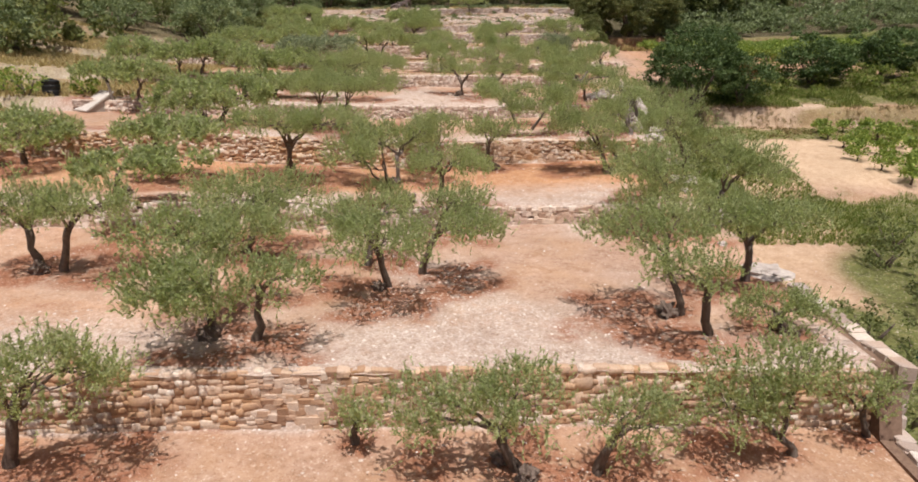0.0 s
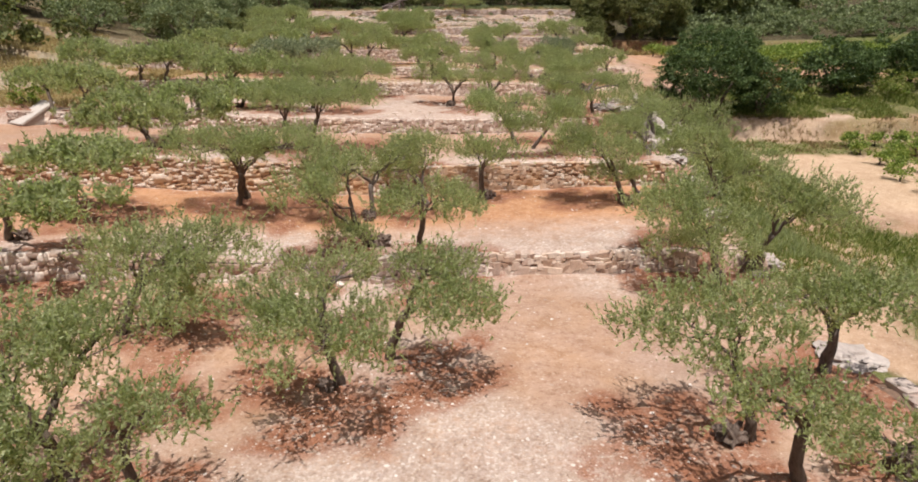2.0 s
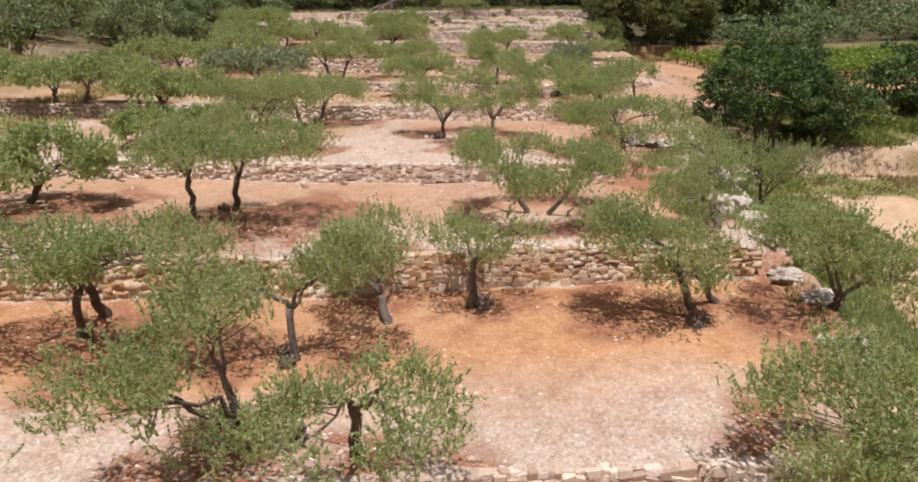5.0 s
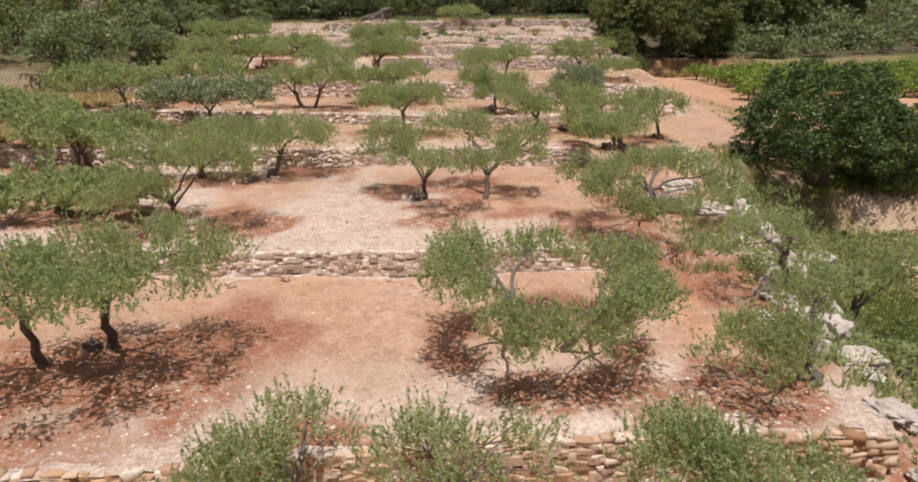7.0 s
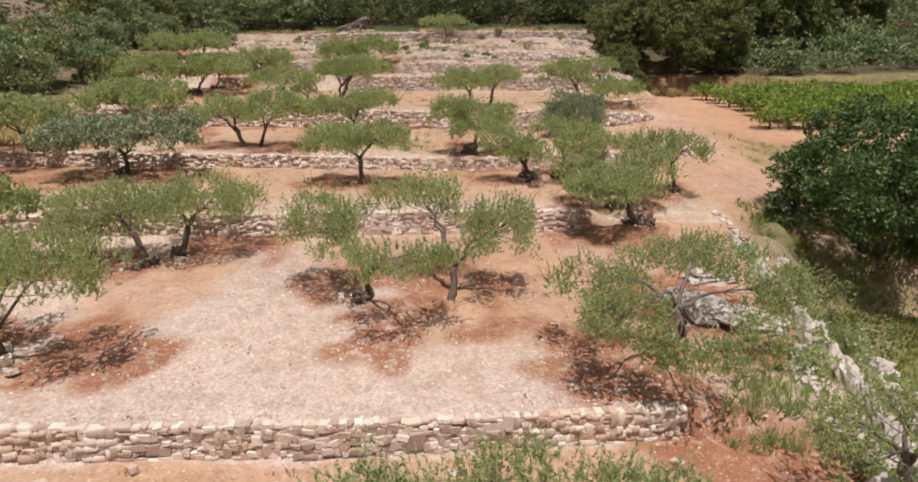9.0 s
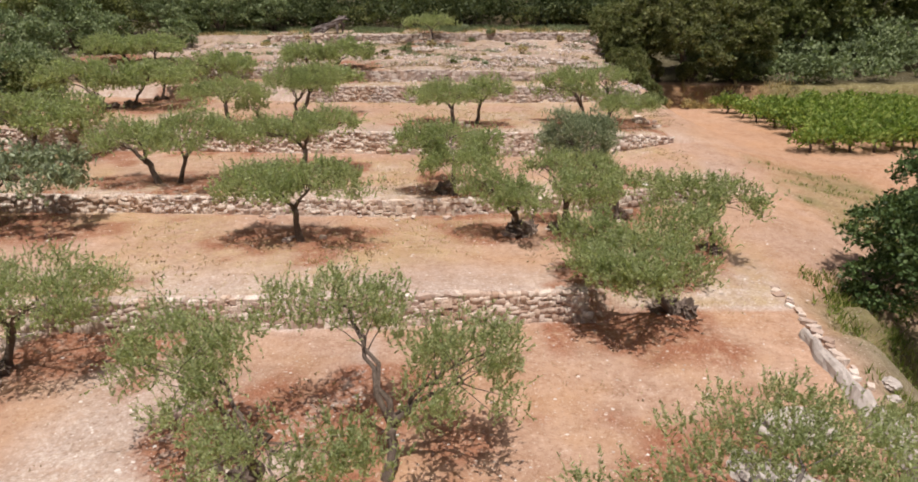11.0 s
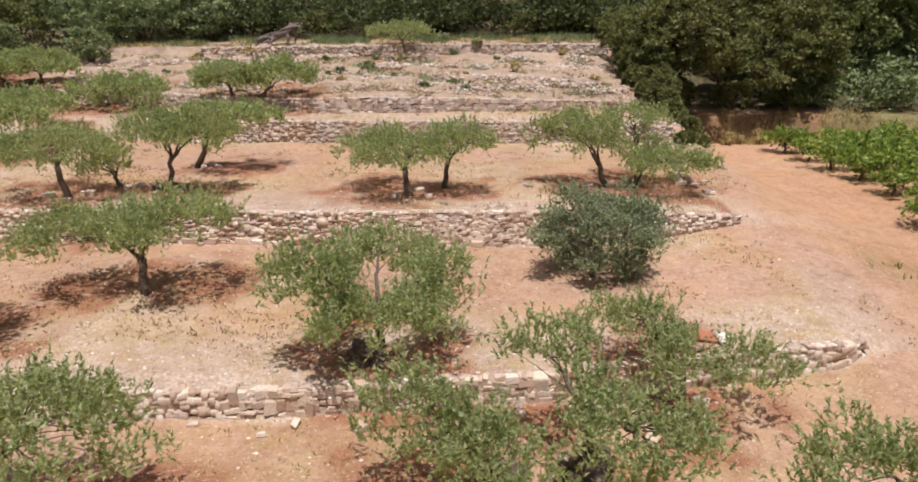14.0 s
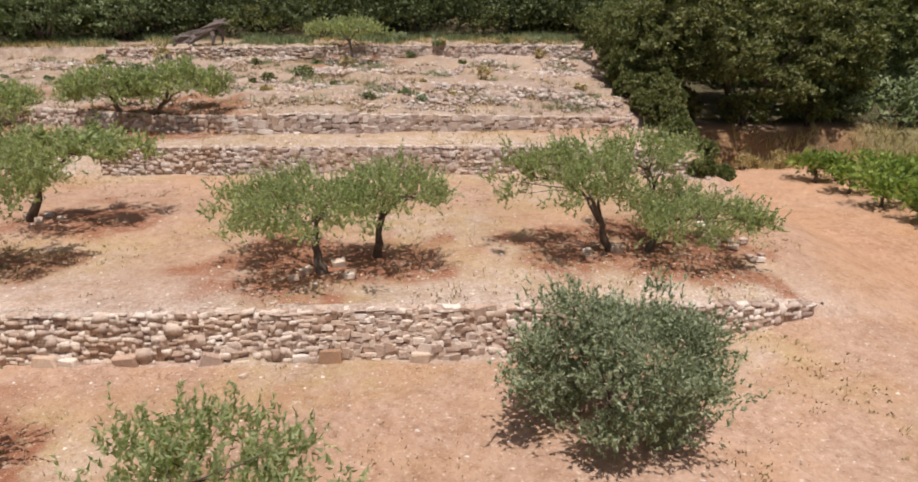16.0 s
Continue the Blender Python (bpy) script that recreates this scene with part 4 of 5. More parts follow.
def crown_blobs(rng, size, count, low=0.2, lump=(0.13, 0.27)):
    """Clumps scattered over an ellipsoid of half sizes `size`, standing on the ground."""
    sx, sy, sz = size
    blobs = []
    for i in range(int(count * 2.1)):
        d = unit(rng.normal(0, 1, (1, 3)))[0]
        d[2] = max(d[2], -0.75)
        r = rng.uniform(*lump) * min(sx, sy, sz * 1.2)
        s = rng.uniform(0.62, 1.0) * (1 + 0.1 * math.sin(3.1 * d[0] + 4.3 * d[2]))
        blobs.append(((d[0] * sx * s, d[1] * sy * s, sz * (1 + d[2] * s) * (1 - low) + low * sz), r))
    blobs.append(((0, 0, sz), min(sx, sy, sz) * 0.6))
    return blobs


def lobed_blobs(rng, size, lobes, tufts, low=0.1):
    """Foliage in rounded lobes, each carrying small leafy tufts on its outer and upper side."""
    sx, sy, sz = size
    small = min(sx, sy, sz)
    blobs = [((0, 0, sz), small * 0.55)]
    for i in range(lobes):
        h = 1 - 1.62 * (i + 0.5) / lobes
        w = 2.39996 * i + rng.uniform(-0.4, 0.4)
        q = math.sqrt(max(0.0, 1 - h * h))
        s = rng.uniform(0.66, 0.95)
        c = np.array((sx * q * s * math.cos(w), sy * q * s * math.sin(w), sz * (1 + h * s) * (1 - low) + low * sz))
        r = small * rng.uniform(0.17, 0.32)
        way = unit(np.array([[q * math.cos(w), q * math.sin(w), 0.45 + 0.4 * h]]))[0]
        for _ in range(tufts):
            d = unit((rng.normal(0, 1, 3) + way * 0.9)[None])[0]
            blobs.append((c + d * r * rng.uniform(0.75, 1.1), r * rng.uniform(0.2, 0.42)))
    return blobs


def bush(name, label, x, y, size, material, seed, leaf=0.12, density=420, count=26, low=0.15, stems=4, sink=0.1, lobes=0):
    rng = np.random.RandomState(seed)
    ob = thing(name, label, "tree" if "tree" in name else "shrub", pose(x, y, gz(x, y) - sink))
    for s in range(stems):
        a = 2 * math.pi * s / stems + rng.uniform(-0.4, 0.4)
        tip = np.array((math.cos(a) * size[0] * 0.45, math.sin(a) * size[1] * 0.45, size[2] * 1.15))
        r = 0.035 * size[2] + 0.03
        v, f = tube([(0.1 * math.cos(a), 0.1 * math.sin(a), -0.1), tip * 0.4 + rng.uniform(-0.1, 0.1, 3), tip], [r * 1.3, r, r * 0.35], 7, 0.12, rng)
        part("trunk" if "tree" in name else "stem", mesh_of("stem", v, f, BARK, True), ob)
    blobs = lobed_blobs(rng, size, lobes, count, low) if lobes else crown_blobs(rng, size, count, low)
    v, f = leafy_mass(blobs, rng, leaf, density, simple=leaf > 0.18)
    part("crown", mesh_of("crown", v, f, material), ob)
    return ob


olive_tree([(8.1, 63.5)], [(0.18, 0, 1.32, 1.76, 1.55, 1.45)], 611, "round_olive_bush", "dense round dark grey-green olive bush on dry ground", OLIVE_GREY, ball=True)
bush("evergreen_shrub", "large dark evergreen shrub on a grassy bank", 18.3, 51.4, (3.8, 3.4, 2.9), HOLM, 12, 0.14, 620, 15, 0.0, lobes=80)
rusty = bush("evergreen_shrub", "dark evergreen shrub with a patch of rusty leaves", 22.0, 51.6, (2.4, 2.2, 2.1), HOLM, 13, 0.16, 520, 36, 0.0)
rv, rf = leafy_mass([((-0.7, -1.9, 2.9), 0.5), ((-0.3, -2.0, 2.5), 0.45)], np.random.RandomState(3), 0.15, 500)
part("foliage", mesh_of("foliage", rv, rf, RUST), rusty, "rust-brown withered leaves")
bush("evergreen_shrub", "dark evergreen shrub in a far hedge", 31.0, 58.0, (3.4, 2.6, 2.2), HOLM, 14, 0.2, 380, 34, 0.0)
bush("evergreen_shrub", "dark evergreen shrub in a far hedge", 38.0, 60.0, (4.2, 2.8, 2.4), HOLM, 15, 0.2, 380, 40, 0.0)
bush("oak_tree", "broad dark oak tree above a red earth bank", 21.4, 88.2, (6.9, 4.7, 3.9), BROWNED, 16, 0.185, 430, 16, 0.06, 3, lobes=115)
bush("oak_tree", "dark leafy oak tree at the wood's edge", 33.0, 96.0, (6.0, 4.6, 4.4), SCRUB, 17, 0.24, 330, 13, 0.05, 3, lobes=80)
bush("evergreen_shrub", "dark green shrub spilling over the wall's end", 15.8, 84.6, (1.2, 1.4, 1.3), BROWNED, 21, 0.15, 900, 12, 0.0, lobes=26)
bush("evergreen_shrub", "low green shrub on the bank beside the wall", 15.9, 81.6, (0.8, 0.9, 0.6), SCRUB, 22, 0.13, 900, 8, 0.0, lobes=16)
bush("evergreen_shrub", "dark shrub leaning over a red earth bank", 16.4, 87.6, (1.9, 1.9, 2.4), BROWNED, 18, 0.16, 800, 12, 0.0, lobes=40)
bush("oak_tree", "dark rounded oak at the wood's edge", 42.0, 101.0, (6.5, 5.0, 4.6), BROWNED, 19, 0.28, 280, 12, 0.05, 3, lobes=70)
for x, y, r in ((20.1, 83.9, 0.42), (22.0, 84.0, 0.45), (20.9, 84.2, 0.3), (18.6, 84.0, 0.34), (24.2, 83.9, 0.4), (7.6, 88.6, 0.45), (-11.9, 94.6, 0.5), (11.5, 94.8, 0.4)):
    bush("straw_tuft", "tall blond tuft of dry grass on bare earth", x, y, (r, r, r * 1.1), STRAW, int(x * 37 + 900), 0.13, 900, 8, 0.0, 2)
for i, (x, y, r, h) in enumerate([(15.2, 89.4, 1.1, 1.2), (16.0, 91.4, 1.5, 1.6), (15.4, 93.8, 1.2, 1.3), (17.0, 96.0, 1.8, 1.8), (14.8, 86.2, 0.7, 0.6), (16.2, 98.4, 1.6, 1.4), (14.8, 83.0, 0.7, 0.6), (15.0, 87.8, 0.9, 0.9), (15.6, 82.4, 0.9, 0.8), (15.3, 80.4, 0.6, 0.45), (15.5, 78.2, 0.6, 0.4), (16.0, 79.6, 0.7, 0.5), (15.1, 76.9, 0.45, 0.3), (15.9, 77.0, 0.4, 0.25), (17.6, 86.9, 1.2, 1.0), (24.6, 86.6, 1.3, 1.0), (21.2, 86.9, 1.4, 0.9)]):
    bush("wall_end_shrub", "green shrub hiding the crumbled ends of terrace walls", x, y, (r, r, h), SCRUB if i % 2 else BROWNED, 230 + i, 0.15, 800, 10, 0.0, 3, lobes=22)

LEFT_SHRUBS = [(-38.0, 53.1, 2.5, 2.1), (-36.3, 67.1, 3.6, 1.8), (-26.9, 66.0, 3.9, 2.5), (-32, 74, 4.5, 2.8), (-31.2, 83.9, 3.5, 2.3), (-27.5, 89, 2.6, 1.8), (-34, 93, 4.4, 3.0), (-46, 70, 5.0, 3.2), (-29.3, 94.7, 2.6, 2.1), (-23.5, 99.5, 2.6, 2.2), (-24.6, 75, 2.0, 1.4), (-52, 60, 4.5, 3.0), (-36.6, 58.9, 0.9, 0.9), (-29.8, 71.5, 3.0, 2.1), (-28.2, 79.0, 2.6, 1.8), (-21.5, 98.8, 3.0, 2.4), (-25.8, 95.8, 3.0, 2.3), (-17.0, 100.8, 2.4, 2.0), (-23.0, 93.0, 1.8, 1.3), (-30.5, 89.5, 3.2, 2.4)]
for i, (x, y, r, h) in enumerate(LEFT_SHRUBS):
    bush("wild_shrub", "tall dull-green wild shrub among dry grass", x, y, (r, r * 0.8, h), BROWNED if i in (6, 8, 12) else SCRUB if i in (3, 10) else WILD, 60 + i, 0.2, 300, 38, 0.0, 3)
for x, y, r in ((-27.5, 38.5, 1.6), (-29.6, 39.0, 1.4), (-24.6, 40.0, 1.0)):
    bush("yellow_shrub", "low yellow-green leafy shrub beside a stone slab", x, y, (r, r, r * 0.6), VINE, int(-x * 10), 0.16, 380, 14, 0.0, 3)
for x, y, r in ((10.9, 13.4, 1.0), (11.7, 15.3, 1.1), (12.4, 17.4, 1.2), (10.9, 17.6, 0.96), (13.4, 14.4, 1.3), (12.2, 12.2, 1.1), (15.6, 18.6, 1.3), (16.8, 20.6, 1.5), (16.2, 22.8, 1.2), (17.6, 24.6, 1.5), (14.9, 16.6, 1.1), (10.6, 33.2, 0.9), (12.2, 38.2, 0.7), (12.6, 42.8, 1.2), (11.2, 43.8, 0.8), (12.8, 45.2, 1.1), (10.4, 31.0, 0.8), (10.3, 27.0, 0.8), (14.2, 41.2, 1.2), (14.6, 38.6, 1.1), (13.2, 35.4, 1.0), (9.9, 38.4, 0.6), (10.1, 40.6, 0.7), (10.0, 36.9, 0.55), (9.5, 37.5, 0.5), (11.2, 37.4, 0.7), (11.4, 39.4, 0.8), (11.5, 41.4, 0.9)):
    bush("weed_shrub", "low green weedy shrub on the rocky bank", x, y, (r, r, r * 0.55), OLIVE if r < 0.95 else SCRUB, int(x * 100 + y), 0.11, 900, 14, 0.0, 3)


def hillside(name, label, spots, material, seed, leaf, density):
    rng = np.random.RandomState(seed)
    blobs = []
    for x, y, r in spots:
        z = gz(x, y)
        blobs.append(((x, y, z + 0.5 * r), 0.6 * r))
        for j in range(11):
            d = unit(rng.normal(0, 1, (1, 3)))[0]
            d[2] = abs(d[2]) * 1.1
            blobs.append(((x + d[0] * r, y + d[1] * 0.8 * r, z + 0.4 * r + r * d[2]), r * rng.uniform(0.16, 0.38)))
    v, f = leafy_mass(blobs, rng, leaf, density, 0.85, True)
    return tagged(new(name, mesh_of(name, v, f, material)), label, "woodland", kind="stuff")


def wood_spots(seed, n, x0, x1, y0, y1, r0, r1):
    rng = random.Random(seed)
    return [(rng.uniform(x0, x1), y0 + (y1 - y0) * rng.random() ** 1.2, rng.uniform(r0, r1)) for _ in range(n)]


hillside("woodland", "dark green scrub woodland covering the hillside", wood_spots(1, 150, -70, 24, 105, 150, 1.6, 3.6), WOOD_LEAF, 71, 0.36, 62)
hillside("woodland", "dense dark oak scrub along the slope's head", wood_spots(2, 120, -45, 18, 101.2, 108, 1.2, 3.0), WOOD_LEAF, 72, 0.27, 80)
hillside("woodland", "sunlit green shrubs along the wood's edge", wood_spots(8, 22, -30, 14, 100.6, 104, 0.7, 1.6), BROWNED, 78, 0.22, 110)
hillside("woodland", "mixed green scrub on the far hillside", wood_spots(3, 240, 24, 110, 94, 150, 1.0, 2.8), WILD, 73, 0.36, 56)
hillside("hedgerow", "dark hedge and scrub beyond the vineyard", wood_spots(4, 150, 23, 80, 86, 98, 0.8, 1.9), WILD, 74, 0.27, 80)
hillside("undergrowth", "low green scrub on the bank below the vineyard", wood_spots(5, 70, 22, 60, 52.5, 60, 0.6, 1.5), GRASS, 75, 0.18, 170)
hillside("woodland", "dull green scrub beside the terraces", wood_spots(6, 120, -80, -33, 50, 110, 1.4, 3.2), SCRUB, 76, 0.4, 42)


# ---- grapevines ----
def grapevine_meshes(seed):
    rng = np.random.RandomState(seed)
    v, f = tube([(0, 0, -0.05), (0.05, 0.02, 0.18), (-0.03, 0.03, 0.38)], [0.06, 0.045, 0.05], 7, 0.15, rng)
    stem = mesh_of("vine_stem", v, f, BARK, True)
    blobs = [((rng.uniform(-0.55, 0.55), rng.uniform(-0.4, 0.4), rng.uniform(0.36, 0.78)), rng.uniform(0.24, 0.42)) for _ in range(10)]
    v, f = leafy_mass(blobs, rng, 0.14, 420, 0.75, True)
    return stem, mesh_of("vine_leaves", v, f, VINE)


VINE_KINDS = [grapevine_meshes(i) for i in range(5)]


def grapevine(x, y, kind, turn, size, group):
    ob = thing("grapevine", "bushy bright green grapevine growing in bare tan soil", "grapevine", pose(x, y, gz(x, y), 0, 0, turn), group)
    ob.scale = (size, size, size)
    stem, leaves = VINE_KINDS[kind]
    part("stem", stem, ob)
    part("foliage", leaves, ob)
    return ob


vr = random.Random(5)
for j in range(7):
    y = 69.3 + 2.0 * j
    start = 23.5 - 0.22 * j - (1.4 if j == 0 else 0)
    for i in range(21):
        grapevine(start + 1.25 * i + vr.uniform(-0.2, 0.2), y + 0.10 * i + vr.uniform(-0.15, 0.15), vr.randrange(5), vr.uniform(0, 360), vr.uniform(1.25, 1.65), "vines of the upper vineyard")
for j in range(7):
    for i in range(5):
        grapevine(24.6 + 1.9 * i + 0.35 * j * (j > 2) + vr.uniform(-0.2, 0.2), 34.4 + 2.3 * j + vr.uniform(-0.2, 0.2), vr.randrange(5), vr.uniform(0, 360), vr.uniform(0.9, 1.25), "vines of the lower field")

make_ground()


# ---- rocks, loose stones, dead wood ----
def rock(x, y, size, seed, label="weathered pale grey limestone outcrop", turn=0.0, sink=0.3):
    rng = random.Random(seed)
    bm = bmesh.new()
    bmesh.ops.create_icosphere(bm, subdivisions=4 if max(size) > 0.45 else 3, radius=1.0)
    off = Vector((rng.uniform(0, 99), rng.uniform(0, 99), 0))
    for v in bm.verts:
        k = 1 + 0.5 * noise.noise(v.co * 1.4 + off) + 0.26 * noise.noise(v.co * 3.6 + off) + 0.10 * noise.noise(v.co * 8 + off)
        c = v.co * k
        c.z = round(c.z * 3.2) / 3.2 * 0.25 + c.z * 0.75
        v.co = Vector((c.x * size[0] * 0.85, c.y * size[1] * 0.85, c.z * size[2] * 0.7))
    me = bpy.data.meshes.new("rock")
    bm.to_mesh(me)
    bm.free()
    me.materials.append(ROCK)
    ob = new("rock", me)
    ob.matrix_basis = pose(x, y, gz(x, y) + size[2] * 0.05, 0, 0, turn)
    return tagged(ob, label, "rock")


ROCKS = [(9.4, 36.7, 0.45, 0.35, 0.75), (11.9, 40.2, 0.7, 1.3, 0.5), (12.3, 41.8, 0.6, 0.9, 0.45), (8.7, 43.6, 1.5, 0.85, 0.42), (9.8, 42.8, 1.0, 0.6, 0.4), (9.6, 45.4, 0.9, 0.6, 0.4), (8.9, 17.4, 0.8, 0.8, 0.3), (9.3, 31.3, 0.45, 0.5, 0.3), (10.2, 29.4, 0.4, 0.5, 0.3)]
ROCKS += [(10.0, 34.6, 0.5, 0.6, 0.5), (9.0, 33.6, 0.4, 0.4, 0.4), (9.4, 26.6, 0.6, 0.5, 0.4), (9.9, 23.8, 0.5, 0.6, 0.35), (10.2, 17.4, 0.5, 0.6, 0.35), (10.0, 40.3, 0.4, 0.6, 0.3), (9.9, 38.6, 0.4, 0.6, 0.3)]
for i, (x, y, a, b, c) in enumerate(ROCKS):
    rock(x, y, (a, b, c), 300 + i, turn=37 * i)

def rock_ridge(points, seed, label):
    """A cracked spine of bare rock that runs along the bank."""
    rng = random.Random(seed)
    base = Vector((*points[0], gz(*points[0])))
    rings, sides = 96, 18
    v, f = [], []
    for i in range(rings):
        u = i / (rings - 1) * (len(points) - 1)
        k = min(int(u), len(points) - 2)
        x, y = (points[k][q] + (points[k + 1][q] - points[k][q]) * (u - k) for q in (0, 1))
        taper = math.sin(math.pi * (0.06 + 0.88 * i / (rings - 1))) ** 0.5
        for s in range(sides):
            a = 2 * math.pi * s / sides
            p = Vector((x, y, gz(x, y) - 0.1)) + Vector((math.cos(a) * 0.22 + 0.1 * math.sin(a), 0.1 * math.cos(a), math.sin(a) * 0.42 + 0.12)) * taper
            n = noise.noise(p * 1.3) * 0.6 + abs(noise.noise(p * 2.9)) * 0.6 + noise.noise(p * 7.5) * 0.16 - 0.2
            p += Vector((math.cos(a), 0.4 * rng.uniform(-0.2, 0.2), math.sin(a))) * n * 0.3 * taper
            v.append(p - base)
    for i in range(rings - 1):
        for s in range(sides):
            t = (s + 1) % sides
            f.append((i * sides + s, i * sides + t, (i + 1) * sides + t, (i + 1) * sides + s))
    f += [tuple(range(sides))[::-1], tuple(range((rings - 1) * sides, rings * sides))]
    ob = new("rock", mesh_of("rock", v, f, ROCK))
    ob.matrix_basis = pose(*base)
    return tagged(ob, label, "rock")


rock_ridge([(11.5, 49.0), (11.3, 46.5), (11.05, 43.5), (10.8, 41.0), (10.6, 38.6), (10.45, 36.9), (10.6, 35.4)], 1, "long pale limestone spine along the bank")
for i, (x, y, a, b, c) in enumerate([(9.6, 30.2, 0.5, 0.5, 0.3), (9.9, 28.9, 0.4, 0.5, 0.25), (9.5, 36.4, 0.6, 0.45, 0.35), (10.5, 41.2, 0.5, 0.6, 0.3), (8.6, 35.2, 0.35, 0.3, 0.25), (9.9, 33.4, 0.5, 0.6, 0.35)]):
    rock(x, y, (a, b, c), 340 + i, turn=51 * i)

LOOSE = stone_shapes(STONE_PINK, "loose")
BROKEN = stone_shapes(STONE_GREY, "broken", worn=False)


def loose_stone(x, y, w, seed, label, group="", lift=0.0):
    rng = random.Random(seed)
    ob = new("loose_stone", LOOSE[seed % len(LOOSE)])
    ob.matrix_basis = pose(x, y, gz(x, y - 0.17) + w * 0.18 + lift, rng.uniform(-12, 12), rng.uniform(-12, 12), rng.uniform(0, 360)) @ Matrix.Diagonal((w, w * rng.uniform(0.6, 0.9), w * rng.uniform(0.35, 0.6), 1))
    return tagged(ob, label, "stone", group)


lr = random.Random(9)
for i in range(22):
    u = i / 21
    loose_stone(11.95 - 0.15 * u + lr.uniform(-0.12, 0.12), 51.4 - 4.6 * u, lr.uniform(0.16, 0.32), 20 + i, "pale edging stone along the dirt track", "edging stones beside the track")
for i in range(16):
    loose_stone(13.4 + lr.uniform(-0.7, 0.5), 70.0 + lr.uniform(-0.9, 1.6), lr.uniform(0.18, 0.36), 60 + i, "flat pale stone from a tumbled wall end", "stones at the wall's end", 0.03 * (i % 3))
for i in range(26):
    k = lr.choice((1, 1, 3, 5, 5, 6, 8))
    x = lr.uniform(-6, 7)
    loose_stone(x, float(wall_line(k, x)[0]) - lr.uniform(0.15, 0.8), lr.uniform(0.14, 0.3), 90 + i, "fallen limestone block at a wall's foot", "fallen wall stones")
for where, feet, pads, form in OLIVES:
    if where in ("fourth terrace", "fifth terrace", "seventh terrace") and abs(feet[0][0]) < 11:
        for i in range(4):
            loose_stone(feet[0][0] + lr.uniform(-0.9, 0.9), feet[0][1] + lr.uniform(-0.7, 0.5), lr.uniform(0.16, 0.34), lr.randrange(500), "brown-grey field stone under an olive tree", "field stones under the olives")


def scatter(count, x0, x1, y0, y1, seed, weight):
    """Random places, kept with the chance that weight gives."""
    rng = np.random.RandomState(seed)
    x, y = rng.uniform(x0, x1, count), rng.uniform(y0, y1, count)
    keep = rng.rand(count) < weight(x, y)
    x, y = x[keep], y[keep]
    return x, y, ground_height(x, y - 0.17), rng


def gravel_bed():
    x, y, z, rng = scatter(260000, -20, 16, 0, 98, 21, lambda a, b: np.maximum(np.clip(soil_weights(a, b)["gravel"], 0, 1) ** 1.5, 0.12 * (a < 15)) * np.interp(b, [0, 40, 98], [0.6, 0.5, 0.28]))
    n = len(x)
    s = 0.014 + 0.032 * rng.rand(n) ** 3
    corner = np.array([(1, 0, 0), (0, 1, 0), (-1, 0, 0), (0, -1, 0), (0, 0, 0.75)], float)
    a = rng.uniform(0, 6.28, n)
    c = corner[None] * rng.uniform(0.6, 1.3, (n, 5, 1))
    px = (c[..., 0] * np.cos(a)[:, None] - c[..., 1] * np.sin(a)[:, None]) * s[:, None] * 1.25 + x[:, None]
    py = (c[..., 0] * np.sin(a)[:, None] + c[..., 1] * np.cos(a)[:, None]) * s[:, None] + y[:, None]
    bumps = (value_noise(x, y, 2.3, 7) - 0.5) * 0.10 + (value_noise(x, y, 0.7, 8) - 0.5) * 0.05
    pz = c[..., 2] * s[:, None] + (z + bumps)[:, None]
    v = np.stack([px, py, pz], -1).reshape(-1, 3)
    q = np.array([(0, 1, 4), (1, 2, 4), (2, 3, 4), (3, 0, 4)])
    f = (q[None] + 5 * np.arange(n)[:, None, None]).reshape(-1, 3)
    return tagged(new("gravel", mesh_of("gravel", v, f, PEBBLE)), "pale broken limestone gravel strewn over the terraces", "gravel", kind="stuff")


def blades(name, label, count, box, seed, weight, material, tall, per=5, wide=0.02):
    x, y, z, rng = scatter(count, *box, seed, weight)
    n = len(x) * per
    xx, yy, zz = (np.repeat(q, per) for q in (x, y, z))
    xx, yy = xx + rng.normal(0, 0.07, n), yy + rng.normal(0, 0.07, n)
    base = np.stack([xx, yy, zz - 0.02], 1)
    way = unit(np.stack([rng.normal(0, 0.45, n), rng.normal(0, 0.45, n), np.ones(n)], 1))
    side = unit(np.cross(way, rng.normal(0, 1, (n, 3))))
    ln = tall * rng.uniform(0.4, 1.2, n)
    w = np.full(n, wide) * rng.uniform(0.7, 1.3, n)
    v = np.stack([base - side * w[:, None], base + side * w[:, None], base + way * ln[:, None]], 1).reshape(-1, 3)
    return tagged(new(name, mesh_of(name, v, np.arange(3 * n).reshape(-1, 3), material)), label, "grass", kind="stuff")


